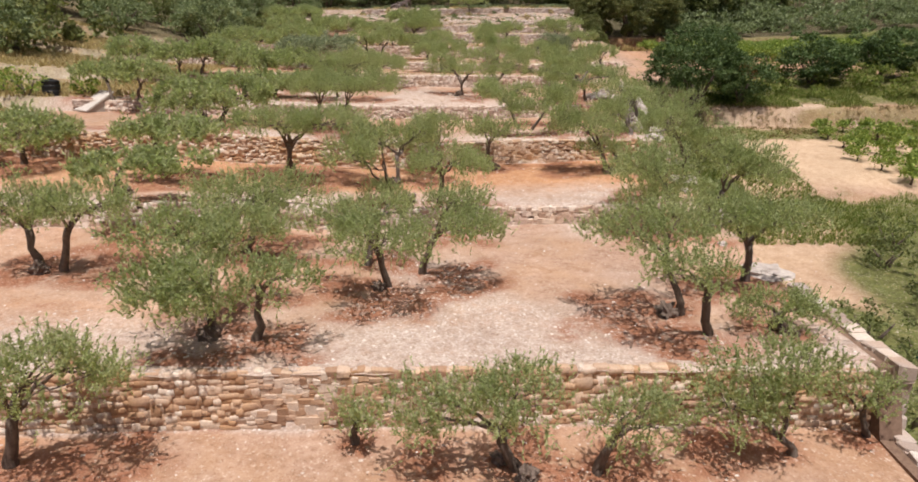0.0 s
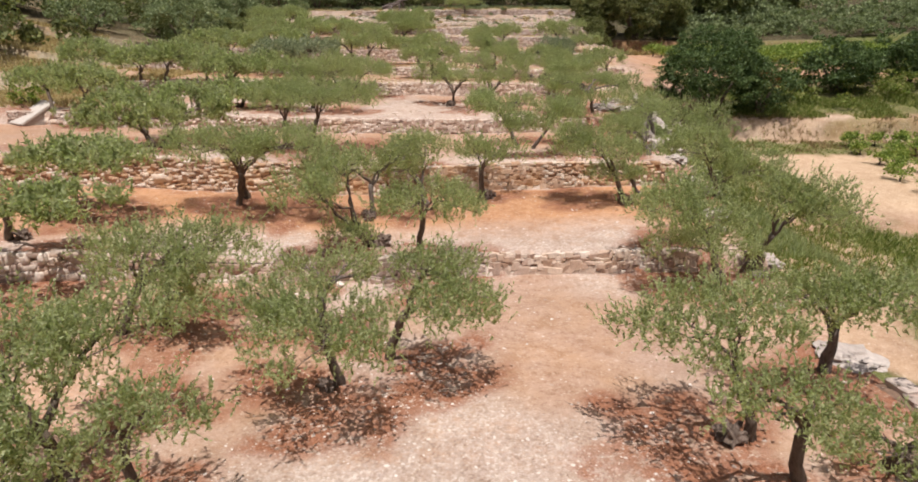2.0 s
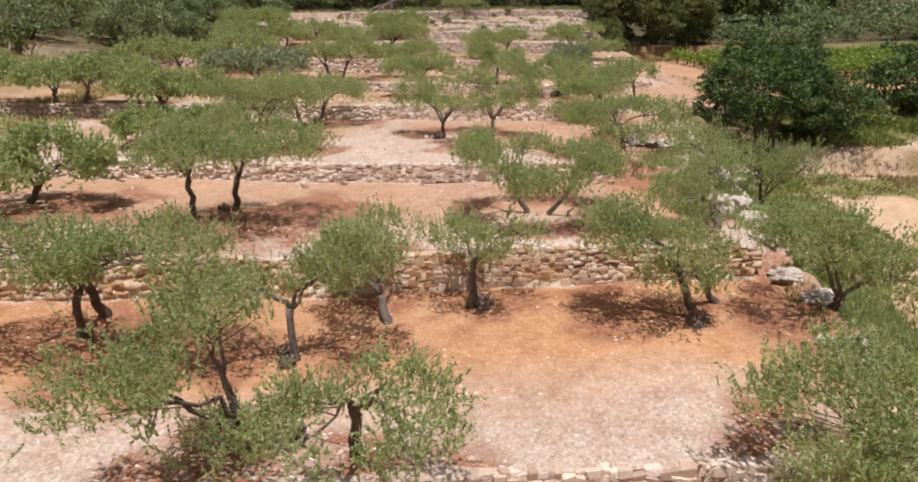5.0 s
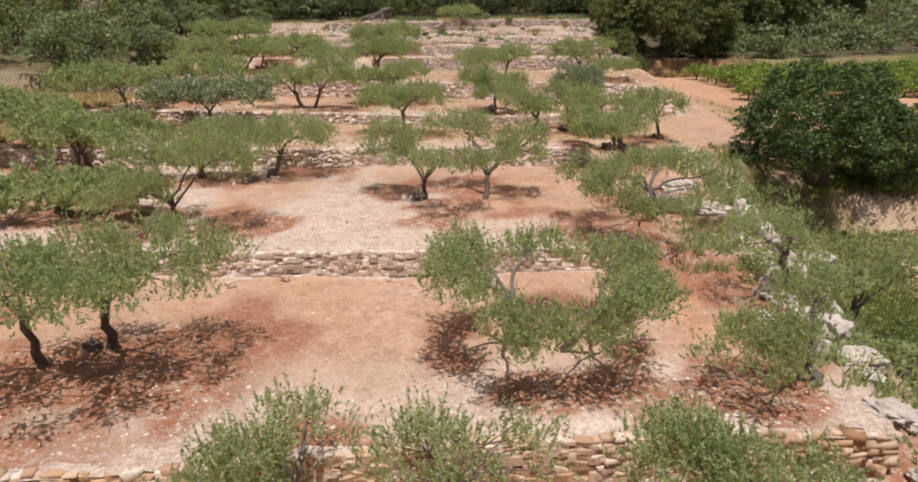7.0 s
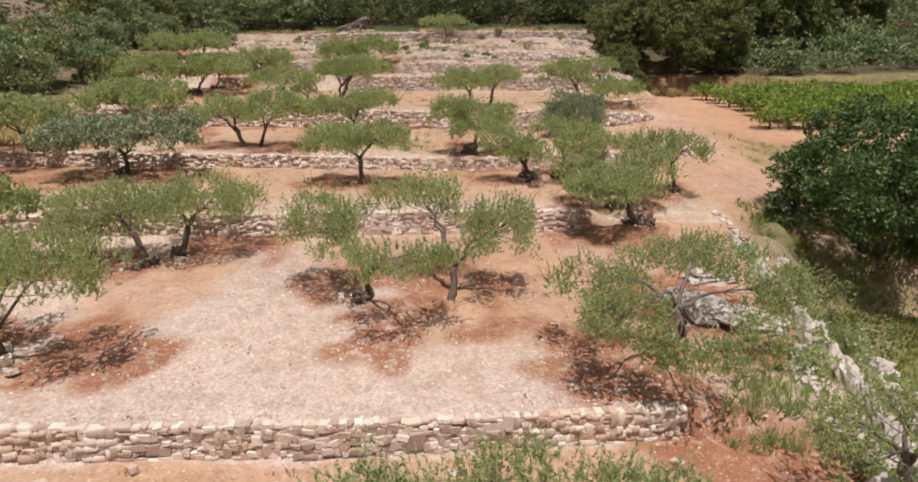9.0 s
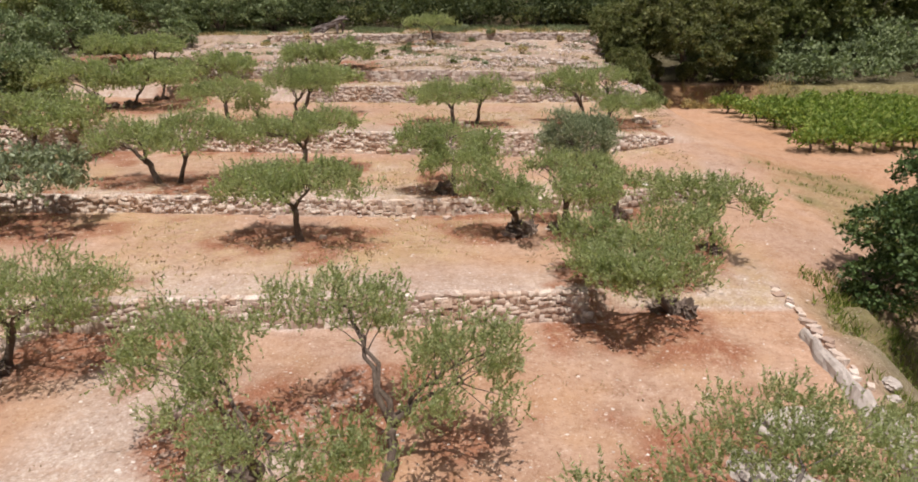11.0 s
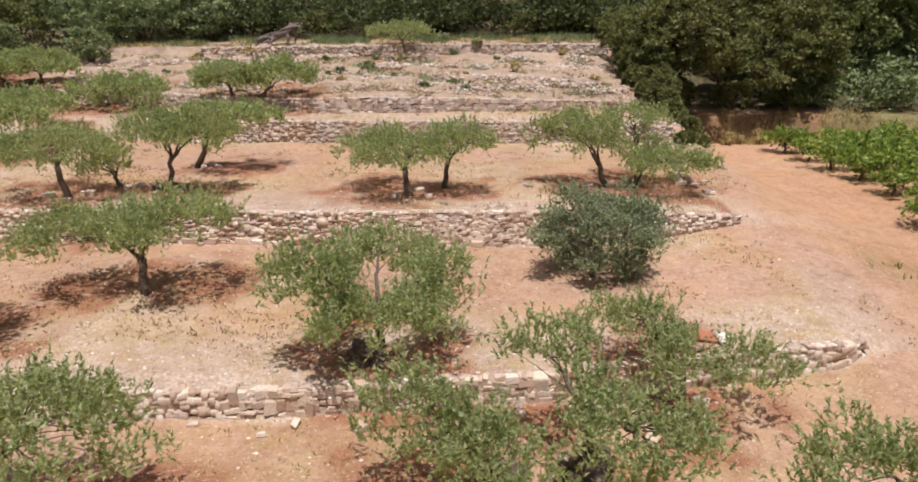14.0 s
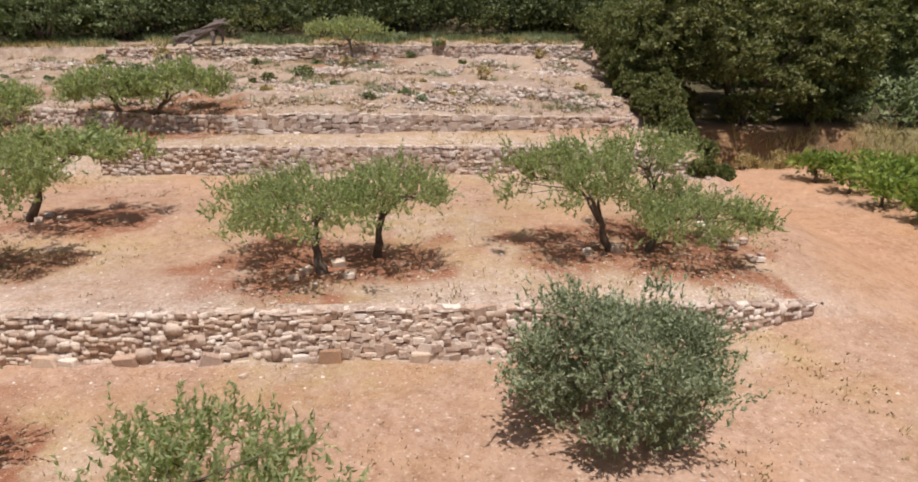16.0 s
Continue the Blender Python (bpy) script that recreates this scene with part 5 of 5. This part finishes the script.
gravel_bed()
blades("dry_grass", "short dry straw-coloured grass on the upper terraces", 46000, (-20, 20, 48, 98), 31, lambda a, b: soil_weights(a, b)["straw"] ** 1.3 * (0.5 + 0.5 * (b > 82)), STRAW, 0.12, 4, 0.014)
blades("green_grass", "rough green grass in the low strip beside the terraces", 30000, (9, 30, 25, 66), 32, lambda a, b: soil_weights(a, b)["green"] ** 2 * np.where(b > 50, 0.6 * smooth(0.3, 0.7, value_noise(a, b, 1.0, 57)), 0.8 * smooth(24.5, 29, b) * smooth(30, 25, a)), GRASS, 0.26, 5, 0.022)
blades("bank_grass", "dry and green grass on the rocky bank", 13000, (8.5, 19, 25, 53), 33, lambda a, b: smooth(-0.4, 0.3, (a - np.interp(b, EDGE_Y, EDGE_X)) / np.interp(b, EDGE_Y, EDGE_W)) * np.where(b > 46, 0.8 * smooth(12.6, 13.8, a), 0.8), GRASS, 0.32, 5, 0.02)
blades("tall_straw", "tall blond grass tufts on a red earth bank", 500, (15, 30, 83.2, 85.6), 34, lambda a, b: (value_noise(a, b, 1.5, 44) > 0.62) * 0.9, STRAW, 0.8, 9, 0.02)
blades("dry_meadow", "blond dry grass beside the olive terraces", 16000, (-48, -21, 30, 66), 35, lambda a, b: smooth(0.35, 0.6, value_noise(a, b, 5.0, 45)), STRAW, 0.4, 5, 0.04)


def rubble():
    """Stones of ruined little terraces, lying in broken bands over the upper slope."""
    rng = random.Random(77)
    spots = []
    bands = [(84.6, -3, 14, 0.5, 700), (87.0, -14, 13, 0.55, 800), (90.0, -3, 4.5, 0.6, 420), (90.6, 5, 14, 0.45, 420), (92.6, -20, -4, 0.6, 650), (94.4, -8, 14, 0.6, 900)]
    places = [(rng.uniform(x0, x1), y0, w) for y0, x0, x1, w, n in bands for _ in range(n)]
    places = [(x, y0 + 0.5 * math.sin(0.5 * x + y0) + rng.gauss(0, w), 1.0) for x, y0, w in places] + [(rng.uniform(-22, 15), 82 + 14 * rng.random(), 0.0) for _ in range(7000)]
    places += [(14.0 + rng.gauss(0, 0.5), 77.2 + rng.gauss(0, 0.5), 2.0) for _ in range(130)] + [(rng.uniform(13.4, 15.4), rng.uniform(76, 84), 2.0) for _ in range(220)]
    for x, y, banded in places:
        thick = float(value_noise(np.array(x), np.array(y), 2.1, 50))
        if banded < 2 and (thick < (0.3 if banded else 0.42) or y < float(wall_line(8, x)[0]) + 0.5):
            continue
        w = 0.06 + (0.26 if banded == 1 else 0.16) * rng.random() ** 2.2
        m = pose(x, y, gz(x, y - 0.17) + w * 0.15, rng.uniform(-25, 25), rng.uniform(-25, 25), rng.uniform(0, 360)) @ Matrix.Diagonal((w, w * 0.8, w * 0.6, 1))
        spots.append((rng.randrange(len(BROKEN)), m))
    base = new("rubble")
    tagged(base, "grey limestone rubble lying over the upper slope", "rubble")
    joined_stones(BROKEN, spots, "rubble_stones", STONE_GREY_J, base, "broken grey limestone pieces")


rubble()
tr = random.Random(19)
for i in range(34):
    x, y = tr.uniform(-19, 14), tr.uniform(83.5, 98.5)
    r = tr.uniform(0.18, 0.5) * (1.3 if y > 95.5 else 1.0)
    bush("slope_tuft", "small grey-green bushy tuft between rubble stones", x, y, (r, r, r * 0.6), (WILD, SCRUB, OLIVE_GREY, STRAW)[i % 4], 900 + i, 0.13, 420, 7, 0.0, 2)


def dead_log():
    rng = np.random.RandomState(4)
    ob = thing("dead_tree_trunk", "grey weathered dead tree trunk lying on rubble", "dead tree", pose(-10.2, 96.5, gz(-10.2, 96.3) + 0.15, 0, 0, 12))
    v, f = tube([(-1.5, 0, 0.0), (-1.15, 0.05, 0.2), (-0.6, 0.1, 0.42), (0.0, 0.05, 0.72), (0.55, -0.05, 0.95), (1.1, 0.05, 1.25), (1.6, 0.1, 1.55)], [0.2, 0.34, 0.31, 0.3, 0.25, 0.2, 0.08], 11, 0.42, rng)
    part("trunk", mesh_of("trunk", v, f, DEADWOOD), ob)
    for pts, r in (([(0.6, 0, 0.9), (0.75, -0.15, 0.45), (0.7, -0.25, -0.05)], 0.1), ([(0.9, 0, 1.1), (1.35, 0.3, 0.75), (1.2, 0.45, 0.0)], 0.09), ([(-0.5, 0, 0.4), (-0.3, -0.5, 0.3), (-0.7, -0.9, -0.05)], 0.11), ([(0.2, 0, 0.75), (0.75, 0.2, 1.2), (1.0, 0.35, 1.6)], 0.07), ([(1.0, 0, 1.2), (1.5, -0.2, 1.3), (1.9, -0.3, 1.2)], 0.06), ([(-1.2, 0, 0.2), (-1.6, -0.25, 0.35), (-1.75, -0.3, 0.1)], 0.08)):
        v, f = tube(pts, [r * 1.9, r * 1.5, r * 0.5], 7, 0.3, rng)
        part("limb", mesh_of("limb", v, f, DEADWOOD), ob)
    post = thing("tree_stump", "short dark burnt stump standing on the slope", "stump", pose(-10.5, 92.0, gz(-10.5, 92.0)))
    v, f = tube([(0, 0, -0.1), (0.03, 0, 0.35), (-0.02, 0.02, 0.75)], [0.16, 0.12, 0.09], 8, 0.2, rng)
    part("trunk", mesh_of("trunk", v, f, BARK, True), post)


dead_log()


# ---- the return wall at the first terrace's corner, a slab and a gate ----
def box_mesh(name, size, material, bevel=0.02):
    bm = bmesh.new()
    bmesh.ops.create_cube(bm, size=1.0)
    bmesh.ops.scale(bm, vec=size, verts=bm.verts[:])
    bmesh.ops.bevel(bm, geom=bm.edges[:], offset=bevel, segments=2, affect="EDGES")
    me = bpy.data.meshes.new(name)
    bm.to_mesh(me)
    bm.free()
    me.materials.append(material)
    return me


CONCRETE = plain_rough("weathered_concrete", [(0.3, (0.32, 0.275, 0.245)), (0.7, (0.48, 0.43, 0.39))], 5)
SLAB = plain_rough("pale_concrete", [(0.3, (0.46, 0.40, 0.36)), (0.7, (0.62, 0.56, 0.52))], 4)
BLACK_PLASTIC = plain_rough("dusty_black_plastic", [(0.3, (0.012, 0.012, 0.014)), (0.7, (0.03, 0.029, 0.03))], 5, 0.1, 0.005, 0.5)
GREEN_PAINT = plain_rough("green_painted_steel", [(0.3, (0.03, 0.09, 0.06)), (0.7, (0.05, 0.14, 0.09))], 12, 0.1, 0.005, 0.5)
cistern = thing("cistern", "low concrete cistern with a steep pale roof slab", "cistern", pose(-23.2, 36.9, gz(-23.2, 36.6) - 0.05, 0, 0, -35))
wedge_v = [(x, y, z) for x in (-0.72, 0.72) for y, z in ((0, -0.3), (0, 0.1), (1.6, 1.08), (1.6, -0.3))]
wedge_f = [(0, 1, 2, 3), (7, 6, 5, 4), (0, 4, 5, 1), (1, 5, 6, 2), (2, 6, 7, 3), (0, 3, 7, 4)]
part("body", mesh_of("body", wedge_v, wedge_f, CONCRETE), cistern, "rough shaded concrete side walls")
part("roof", box_mesh("roof", (1.58, 2.05, 0.12), SLAB), cistern, "steep pale concrete roof slab", pose(0, 0.8, 0.66, 31.5, 0, 0))
tank = thing("water_tank", "black plastic water tank beside a concrete slab", "tank", pose(-26.2, 39.0, gz(-26.2, 39.0) - 0.02))
v, f = tube([(0, 0, -0.02), (0, 0, 0.06), (0, 0, 0.3), (0, 0, 0.34), (0, 0, 0.62), (0, 0, 0.66), (0, 0, 0.9), (0, 0, 0.98)], [0.5, 0.52, 0.52, 0.49, 0.52, 0.49, 0.52, 0.4], 20)
part("body", mesh_of("body", v, f, BLACK_PLASTIC), tank)
v, f = tube([(0, 0, 0.97), (0, 0, 1.0), (0, 0, 1.05)], [0.24, 0.24, 0.2], 16)
part("lid", mesh_of("lid", v, f, BLACK_PLASTIC), tank)
gate = thing("metal_gate", "green painted tubular metal gate", "gate", pose(12.9, 15.6, gz(12.9, 15.6), 0, 0, 70))
for x in (-0.9, 0.9):
    v, f = tube([(x, 0, -0.1), (x, 0, 1.5)], [0.035, 0.035], 8)
    part("post", mesh_of("post", v, f, GREEN_PAINT), gate)
for z0, z1 in ((1.4, 1.4), (0.2, 0.2), (0.2, 1.4)):
    v, f = tube([(-0.9, 0, z0), (0.9, 0, z1)], [0.022, 0.022], 8)
    part("rail", mesh_of("rail", v, f, GREEN_PAINT), gate)
wr = random.Random(61)
for i in range(46):
    y = wr.uniform(20, 48)
    x = float(np.interp(y, EDGE_Y, EDGE_X)) + wr.uniform(-0.8, 1.9)
    s = wr.uniform(0.14, 0.42)
    rock(x, y, (s, s * wr.uniform(0.7, 1.2), s * wr.uniform(0.5, 0.8)), 400 + i, "small pale limestone rock on the grassy bank", wr.uniform(0, 360))
blades("slope_weeds", "grey-green weeds between stones on the rubble slope", 5200, (-20, 14.5, 83, 97), 36, lambda a, b: (value_noise(a, b, 1.4, 47) > 0.6) * 0.9, OLIVE_GREY, 0.3, 8, 0.02)
blades("bank_weeds", "green weeds covering the rocky bank", 11000, (7.4, 15, 27, 46), 37, lambda a, b: (value_noise(a, b, 1.6, 48) > 0.5) * 0.5 * np.maximum(smooth(-0.5, 0.2, (a - np.interp(b, EDGE_Y, EDGE_X)) / np.interp(b, EDGE_Y, EDGE_W)), smooth(2.8, 1.2, np.hypot(a - 9.4, (b - 36.8) * 0.5)) * 0.8), OLIVE, 0.42, 8, 0.026)
blades("withered_weeds", "small brownish withered weeds dotting the upper terraces", 20000, (-20, 15.5, 36, 80), 38, lambda a, b: smooth(0.5, 0.8, value_noise(a, b, 2.2, 51)) * np.interp(b, [36, 49, 52, 60], [0.05, 0.3, 0.9, 0.8]), WEED, 0.08, 5, 0.018)
blades("slope_straw", "brown and straw-coloured weeds over the rubble slope", 9000, (-22, 15, 81, 98), 39, lambda a, b: smooth(0.4, 0.65, value_noise(a, b, 1.1, 52)) * 0.8, WEED, 0.22, 6, 0.02)

blades("slope_head_grass", "dull green and straw grass along the wood's edge", 5200, (-24, 15.5, 96.4, 101.5), 43, lambda a, b: smooth(0.3, 0.6, value_noise(a, b, 1.7, 57)) * smooth(96.2, 98.2, b) * 0.95, WILD, 0.5, 6, 0.035)
blades("slope_head_straw", "straw-coloured grass at the head of the rubble slope", 2600, (-24, 15.5, 95.6, 100), 44, lambda a, b: smooth(0.45, 0.7, value_noise(a, b, 1.9, 58)) * 0.9, STRAW, 0.38, 6, 0.025)
blades("verge_weeds", "dry brown and green weeds between a bare field and a low cliff", 4200, (18, 40, 44.9, 50.8), 40, lambda a, b: smooth(0.4, 0.75, value_noise(a, b, 1.4, 53)) * smooth(44.9, 46.4, b) * 0.9, WEED, 0.32, 6, 0.026)
blades("slope_grass", "fresh green grass on the slope above a low chalky cliff", 11000, (18, 44, 50.6, 60), 41, lambda a, b: smooth(0.2, 0.5, value_noise(a, b, 2.0, 54)) * smooth(60, 54, b) * 0.9, GRASS, 0.35, 5, 0.035)

# ---- slabs lying at a wall's end ----
CLAY = plain_rough("fired_clay", [(0.3, (0.30, 0.12, 0.075)), (0.7, (0.42, 0.18, 0.11))], 8)
WHITE_SLAB = plain_rough("white_stone", [(0.3, (0.62, 0.56, 0.52)), (0.7, (0.80, 0.75, 0.71))], 6)
for name, label, size, material, x, y, turn in (("clay_tile", "red-brown flat clay tile lying on a wall's end", (0.55, 0.36, 0.05), CLAY, 9.87, 59.54, -14), ("stone_slab", "white squared stone slab on a wall's end", (0.30, 0.40, 0.06), WHITE_SLAB, 10.25, 59.36, 12)):
    slab = new(name, box_mesh(name, size, material, 0.012))
    slab.matrix_basis = pose(x, y, gz(x, y - 0.17) + 0.10, 14, 3, turn)
    tagged(slab, label, "slab")

# ---- dry-stone terrace walls, stone by stone ----
def terrace_wall(k, x0, x1, tidy, shapes, material, joined, label, near=(-6, 6), large=(), stone=(0.12, 0.36), course=(0.08, 0.135)):
    rng = random.Random(700 + k)
    x1 = min(x1, WALLS[k][-1][0])
    # the body behind the stones: packed earth
    xs = np.arange(x0, x1 + 0.01, 0.5)
    if xs[-1] < x1:
        xs = np.append(xs, x1)
    v, f = [], []
    for x in xs:
        y, foot, top = (float(q) for q in wall_line(k, x))
        for yy, zz in ((y + 0.015, foot - 0.25), (y + 0.085, top - 0.10), (y + 0.42, top - 0.06), (y + 0.42, foot - 0.25)):
            v.append((x, yy, zz))
    for i in range(len(xs) - 1):
        for s in range(4):
            t = (s + 1) % 4
            f.append((4 * i + s, 4 * i + 4 + s, 4 * i + 4 + t, 4 * i + t))
    f += [(0, 1, 2, 3), tuple(4 * (len(xs) - 1) + q for q in (3, 2, 1, 0))]
    body = tagged(new(f"terrace_wall_{k + 1}", mesh_of("wall_body", v, f, FILL)), label, "stone wall", kind="structure")
    # stony earth packed over the wall's top
    cx = np.arange(x0, x1 + 0.01, 0.12)
    cy, cf, ct = wall_line(k, cx)
    rows = []
    for back in (0.03, 0.12, 0.26, 0.42, 0.58):
        yy = cy + back + (value_noise(cx, cy, 0.5, 91) - 0.5) * 0.10 * (back < 0.2)
        lift = (value_noise(cx, yy, 2.3, 7) - 0.5) * 0.05 + (value_noise(cx, yy, 0.7, 8) - 0.5) * 0.05 + (value_noise(cx, yy, 0.3, 92) - 0.5) * 0.04
        rows.append(np.stack([cx, yy, ct + lift - (0.07 if back < 0.05 else 0.012 if back < 0.5 else 0.10)], 1))
    n = len(cx)
    i = (np.arange(4)[:, None] * n + np.arange(n - 1)[None]).ravel()
    cap = part("earth_cap", mesh_of("earth_cap", np.concatenate(rows), np.stack([i, i + 1, i + n + 1, i + n], 1), SOIL, True), body, "stony earth packed over the wall's top")
    gravelly = cap.data.attributes.new("gravel", "FLOAT", "POINT")
    gravelly.data.foreach_set("value", np.full(5 * n, 0.8, np.float32))
    spots = []
    for x in large:
        y, foot, top = (float(q) for q in wall_line(k, x))
        w = rng.uniform(0.34, 0.56)
        part("stone", (WARM_SET, shapes)[rng.randrange(2)][rng.randrange(12)], body, "large footing stone", pose(x, y + 0.04, foot + 0.07, rng.uniform(-14, 14), rng.uniform(-16, 16), rng.uniform(-20, 20)) @ Matrix.Diagonal((w, 0.4, w * rng.uniform(0.5, 0.75), 1)))
    level = 0.0
    tallest = max(float(wall_line(k, x)[2] - wall_line(k, x)[1]) for x in xs)
    while level < tallest:
        h = rng.uniform(*course) * (1.25 if level == 0 else 1.0)
        x = x0 + rng.uniform(0, 0.2)
        while x < x1:
            w = (stone[0] + (stone[1] - stone[0]) * rng.random() ** 1.6) * (1.25 if level == 0 else 1.0)
            vary = 0.16 + 0.4 * (1 - tidy)
            hh = h * rng.uniform(1 - vary, 1 + 1.4 * vary)
            if rng.random() < 0.1:
                w, hh = w * 1.3, hh * 1.7
            y, foot, top = (float(q) for q in wall_line(k, x + w / 2))
            z = foot - 0.04 + level + hh / 2
            over = z + hh / 2 - top
            if over > 0:
                # cap stones are cut down to the wall's top
                low_side = z - hh / 2
                hh = top + rng.uniform(-0.04, -0.01) - low_side
                z = low_side + hh / 2
            if hh > 0.045 and x + w < x1 + 0.12:
                slope = math.atan2(float(wall_line(k, x + 0.5)[0] - wall_line(k, x - 0.5)[0]), 1.0)
                yy = y + 0.05 + 0.07 * (z - foot) + rng.uniform(-0.022, 0.022) * (2 - tidy)
                wob = 9 * (1.45 - tidy)
                m = Matrix.LocRotScale((x + w / 2, yy, z + rng.uniform(-0.02, 0.02)),
                                       Euler((radians(rng.uniform(-wob, wob)), radians(rng.uniform(-wob, wob)), slope + radians(rng.uniform(-wob, wob)))), (w * 1.11, rng.uniform(0.17, 0.22), hh * 1.16))
                spots.append((rng.randrange(len(shapes)), m))
            x += w * rng.uniform(0.94, 1.02)
        level += h
    middle = sum(near) / 2
    spots.sort(key=lambda s: abs(s[1].translation.x - middle))
    for j, m in spots[:300]:
        part("stone", shapes[j], body, at=m)
    if spots[300:]:
        joined_stones(shapes, spots[300:620], "wall_stones", joined, body, "dry-laid limestone blocks")
    if spots[620:]:
        joined_stones(ROUGH_SET, spots[620:], "far_wall_stones", joined, body, "dry-laid limestone blocks")
    return body


ROUGH_SET = stone_shapes(STONE_PINK, "rough", worn=False)
PINK_SET, WARM_SET, GREY_SET = stone_shapes(STONE_PINK, "pink"), stone_shapes(STONE_WARM, "ochre"), stone_shapes(STONE_GREY, "grey")
terrace_wall(0, -14, 9, 0.95, WARM_SET, STONE_WARM, STONE_WARM_J, "coursed ochre and white dry-stone terrace wall", (-6, 3), stone=(0.12, 0.32), course=(0.09, 0.16))
terrace_wall(1, -20, 8, 0.2, PINK_SET, STONE_PINK, STONE_PINK_J, "low crumbling pinkish dry-stone terrace wall", (-1, 7), stone=(0.11, 0.36), course=(0.08, 0.15))
terrace_wall(2, -24, 9, 0.5, WARM_SET, STONE_WARM, STONE_WARM_J, "coursed tan and ochre dry-stone terrace wall", (-7, 8), stone=(0.12, 0.34), course=(0.08, 0.13))
terrace_wall(3, -24, 7, 0.4, PINK_SET, STONE_PINK, STONE_PINK_J, "neat low tan dry-stone terrace wall", (-7, 6), stone=(0.10, 0.27), course=(0.08, 0.14))
terrace_wall(4, -26, 7, 0.35, PINK_SET, STONE_PINK, STONE_PINK_J, "low pinkish dry-stone terrace wall", (-7, 6), stone=(0.10, 0.27), course=(0.08, 0.14))
terrace_wall(5, -26, 13.6, 0.3, PINK_SET, STONE_PINK, STONE_PINK_J, "low pink dry-stone terrace wall with a curved end", (-3, 12), stone=(0.10, 0.27), course=(0.08, 0.14))
terrace_wall(6, -26, 13.7, 0.4, PINK_SET, STONE_PINK, STONE_PINK_J, "long pinkish dry-stone terrace wall with large footing stones", (-3, 12), (-4.6, -3.9, -2.9, -2.4, -1.3, 0.4, 2.9, 4.8), stone=(0.09, 0.26), course=(0.06, 0.11))
terrace_wall(7, -8, 14.6, 0.35, GREY_SET, STONE_GREY, STONE_GREY_J, "grey-pink dry-stone terrace wall", (-5, 10), stone=(0.10, 0.28), course=(0.08, 0.14))
terrace_wall(8, -26, 14, 0.3, GREY_SET, STONE_GREY, STONE_GREY_J, "rough grey dry-stone terrace wall", (-5, 10), stone=(0.13, 0.36), course=(0.11, 0.2))
terrace_wall(9, -16, 15, 0.0, GREY_SET, STONE_GREY, STONE_GREY_J, "collapsed grey dry-stone wall at the slope's top", (-5, 14))


def side_wall():
    """The return of the first wall along the terraces' edge."""
    rng = random.Random(88)
    ys = np.arange(6.2, 16.21, 0.5)
    v, f = [], []
    for y in ys:
        ex = float(np.interp(y, EDGE_Y, EDGE_X))
        top, foot = gz(8.2, y) + 0.02, gz(ex + 1.4, y) - 0.2
        for xx, zz in ((ex + 0.32, foot), (ex + 0.22, top), (ex - 0.25, top), (ex - 0.25, foot)):
            v.append((xx, y, zz))
    for i in range(len(ys) - 1):
        for s in range(4):
            t = (s + 1) % 4
            f.append((4 * i + s, 4 * i + t, 4 * i + 4 + t, 4 * i + 4 + s))
    f += [(3, 2, 1, 0), tuple(4 * (len(ys) - 1) + q for q in (0, 1, 2, 3))]
    body = tagged(new("side_wall", mesh_of("wall_body", v, f, FILL)), "squared grey stone retaining wall along the terrace edge", "stone wall", kind="structure")
    for y in np.arange(6.3, 16.2, 0.42):
        ex = float(np.interp(y, EDGE_Y, EDGE_X))
        top, foot = gz(8.2, y) + 0.05, gz(ex + 1.4, y)
        z = foot
        while z < top:
            h = rng.uniform(0.2, 0.3)
            m = pose(ex + 0.22, y + rng.uniform(-0.06, 0.06), min(z + h / 2, top - 0.06), rng.uniform(-3, 3), rng.uniform(-3, 3), 90 + rng.uniform(-4, 4)) @ Matrix.Diagonal((rng.uniform(0.38, 0.52), 0.42, h * 1.05, 1))
            part("stone", GREY_SET[rng.randrange(len(GREY_SET))], body, at=m)
            z += h


side_wall()
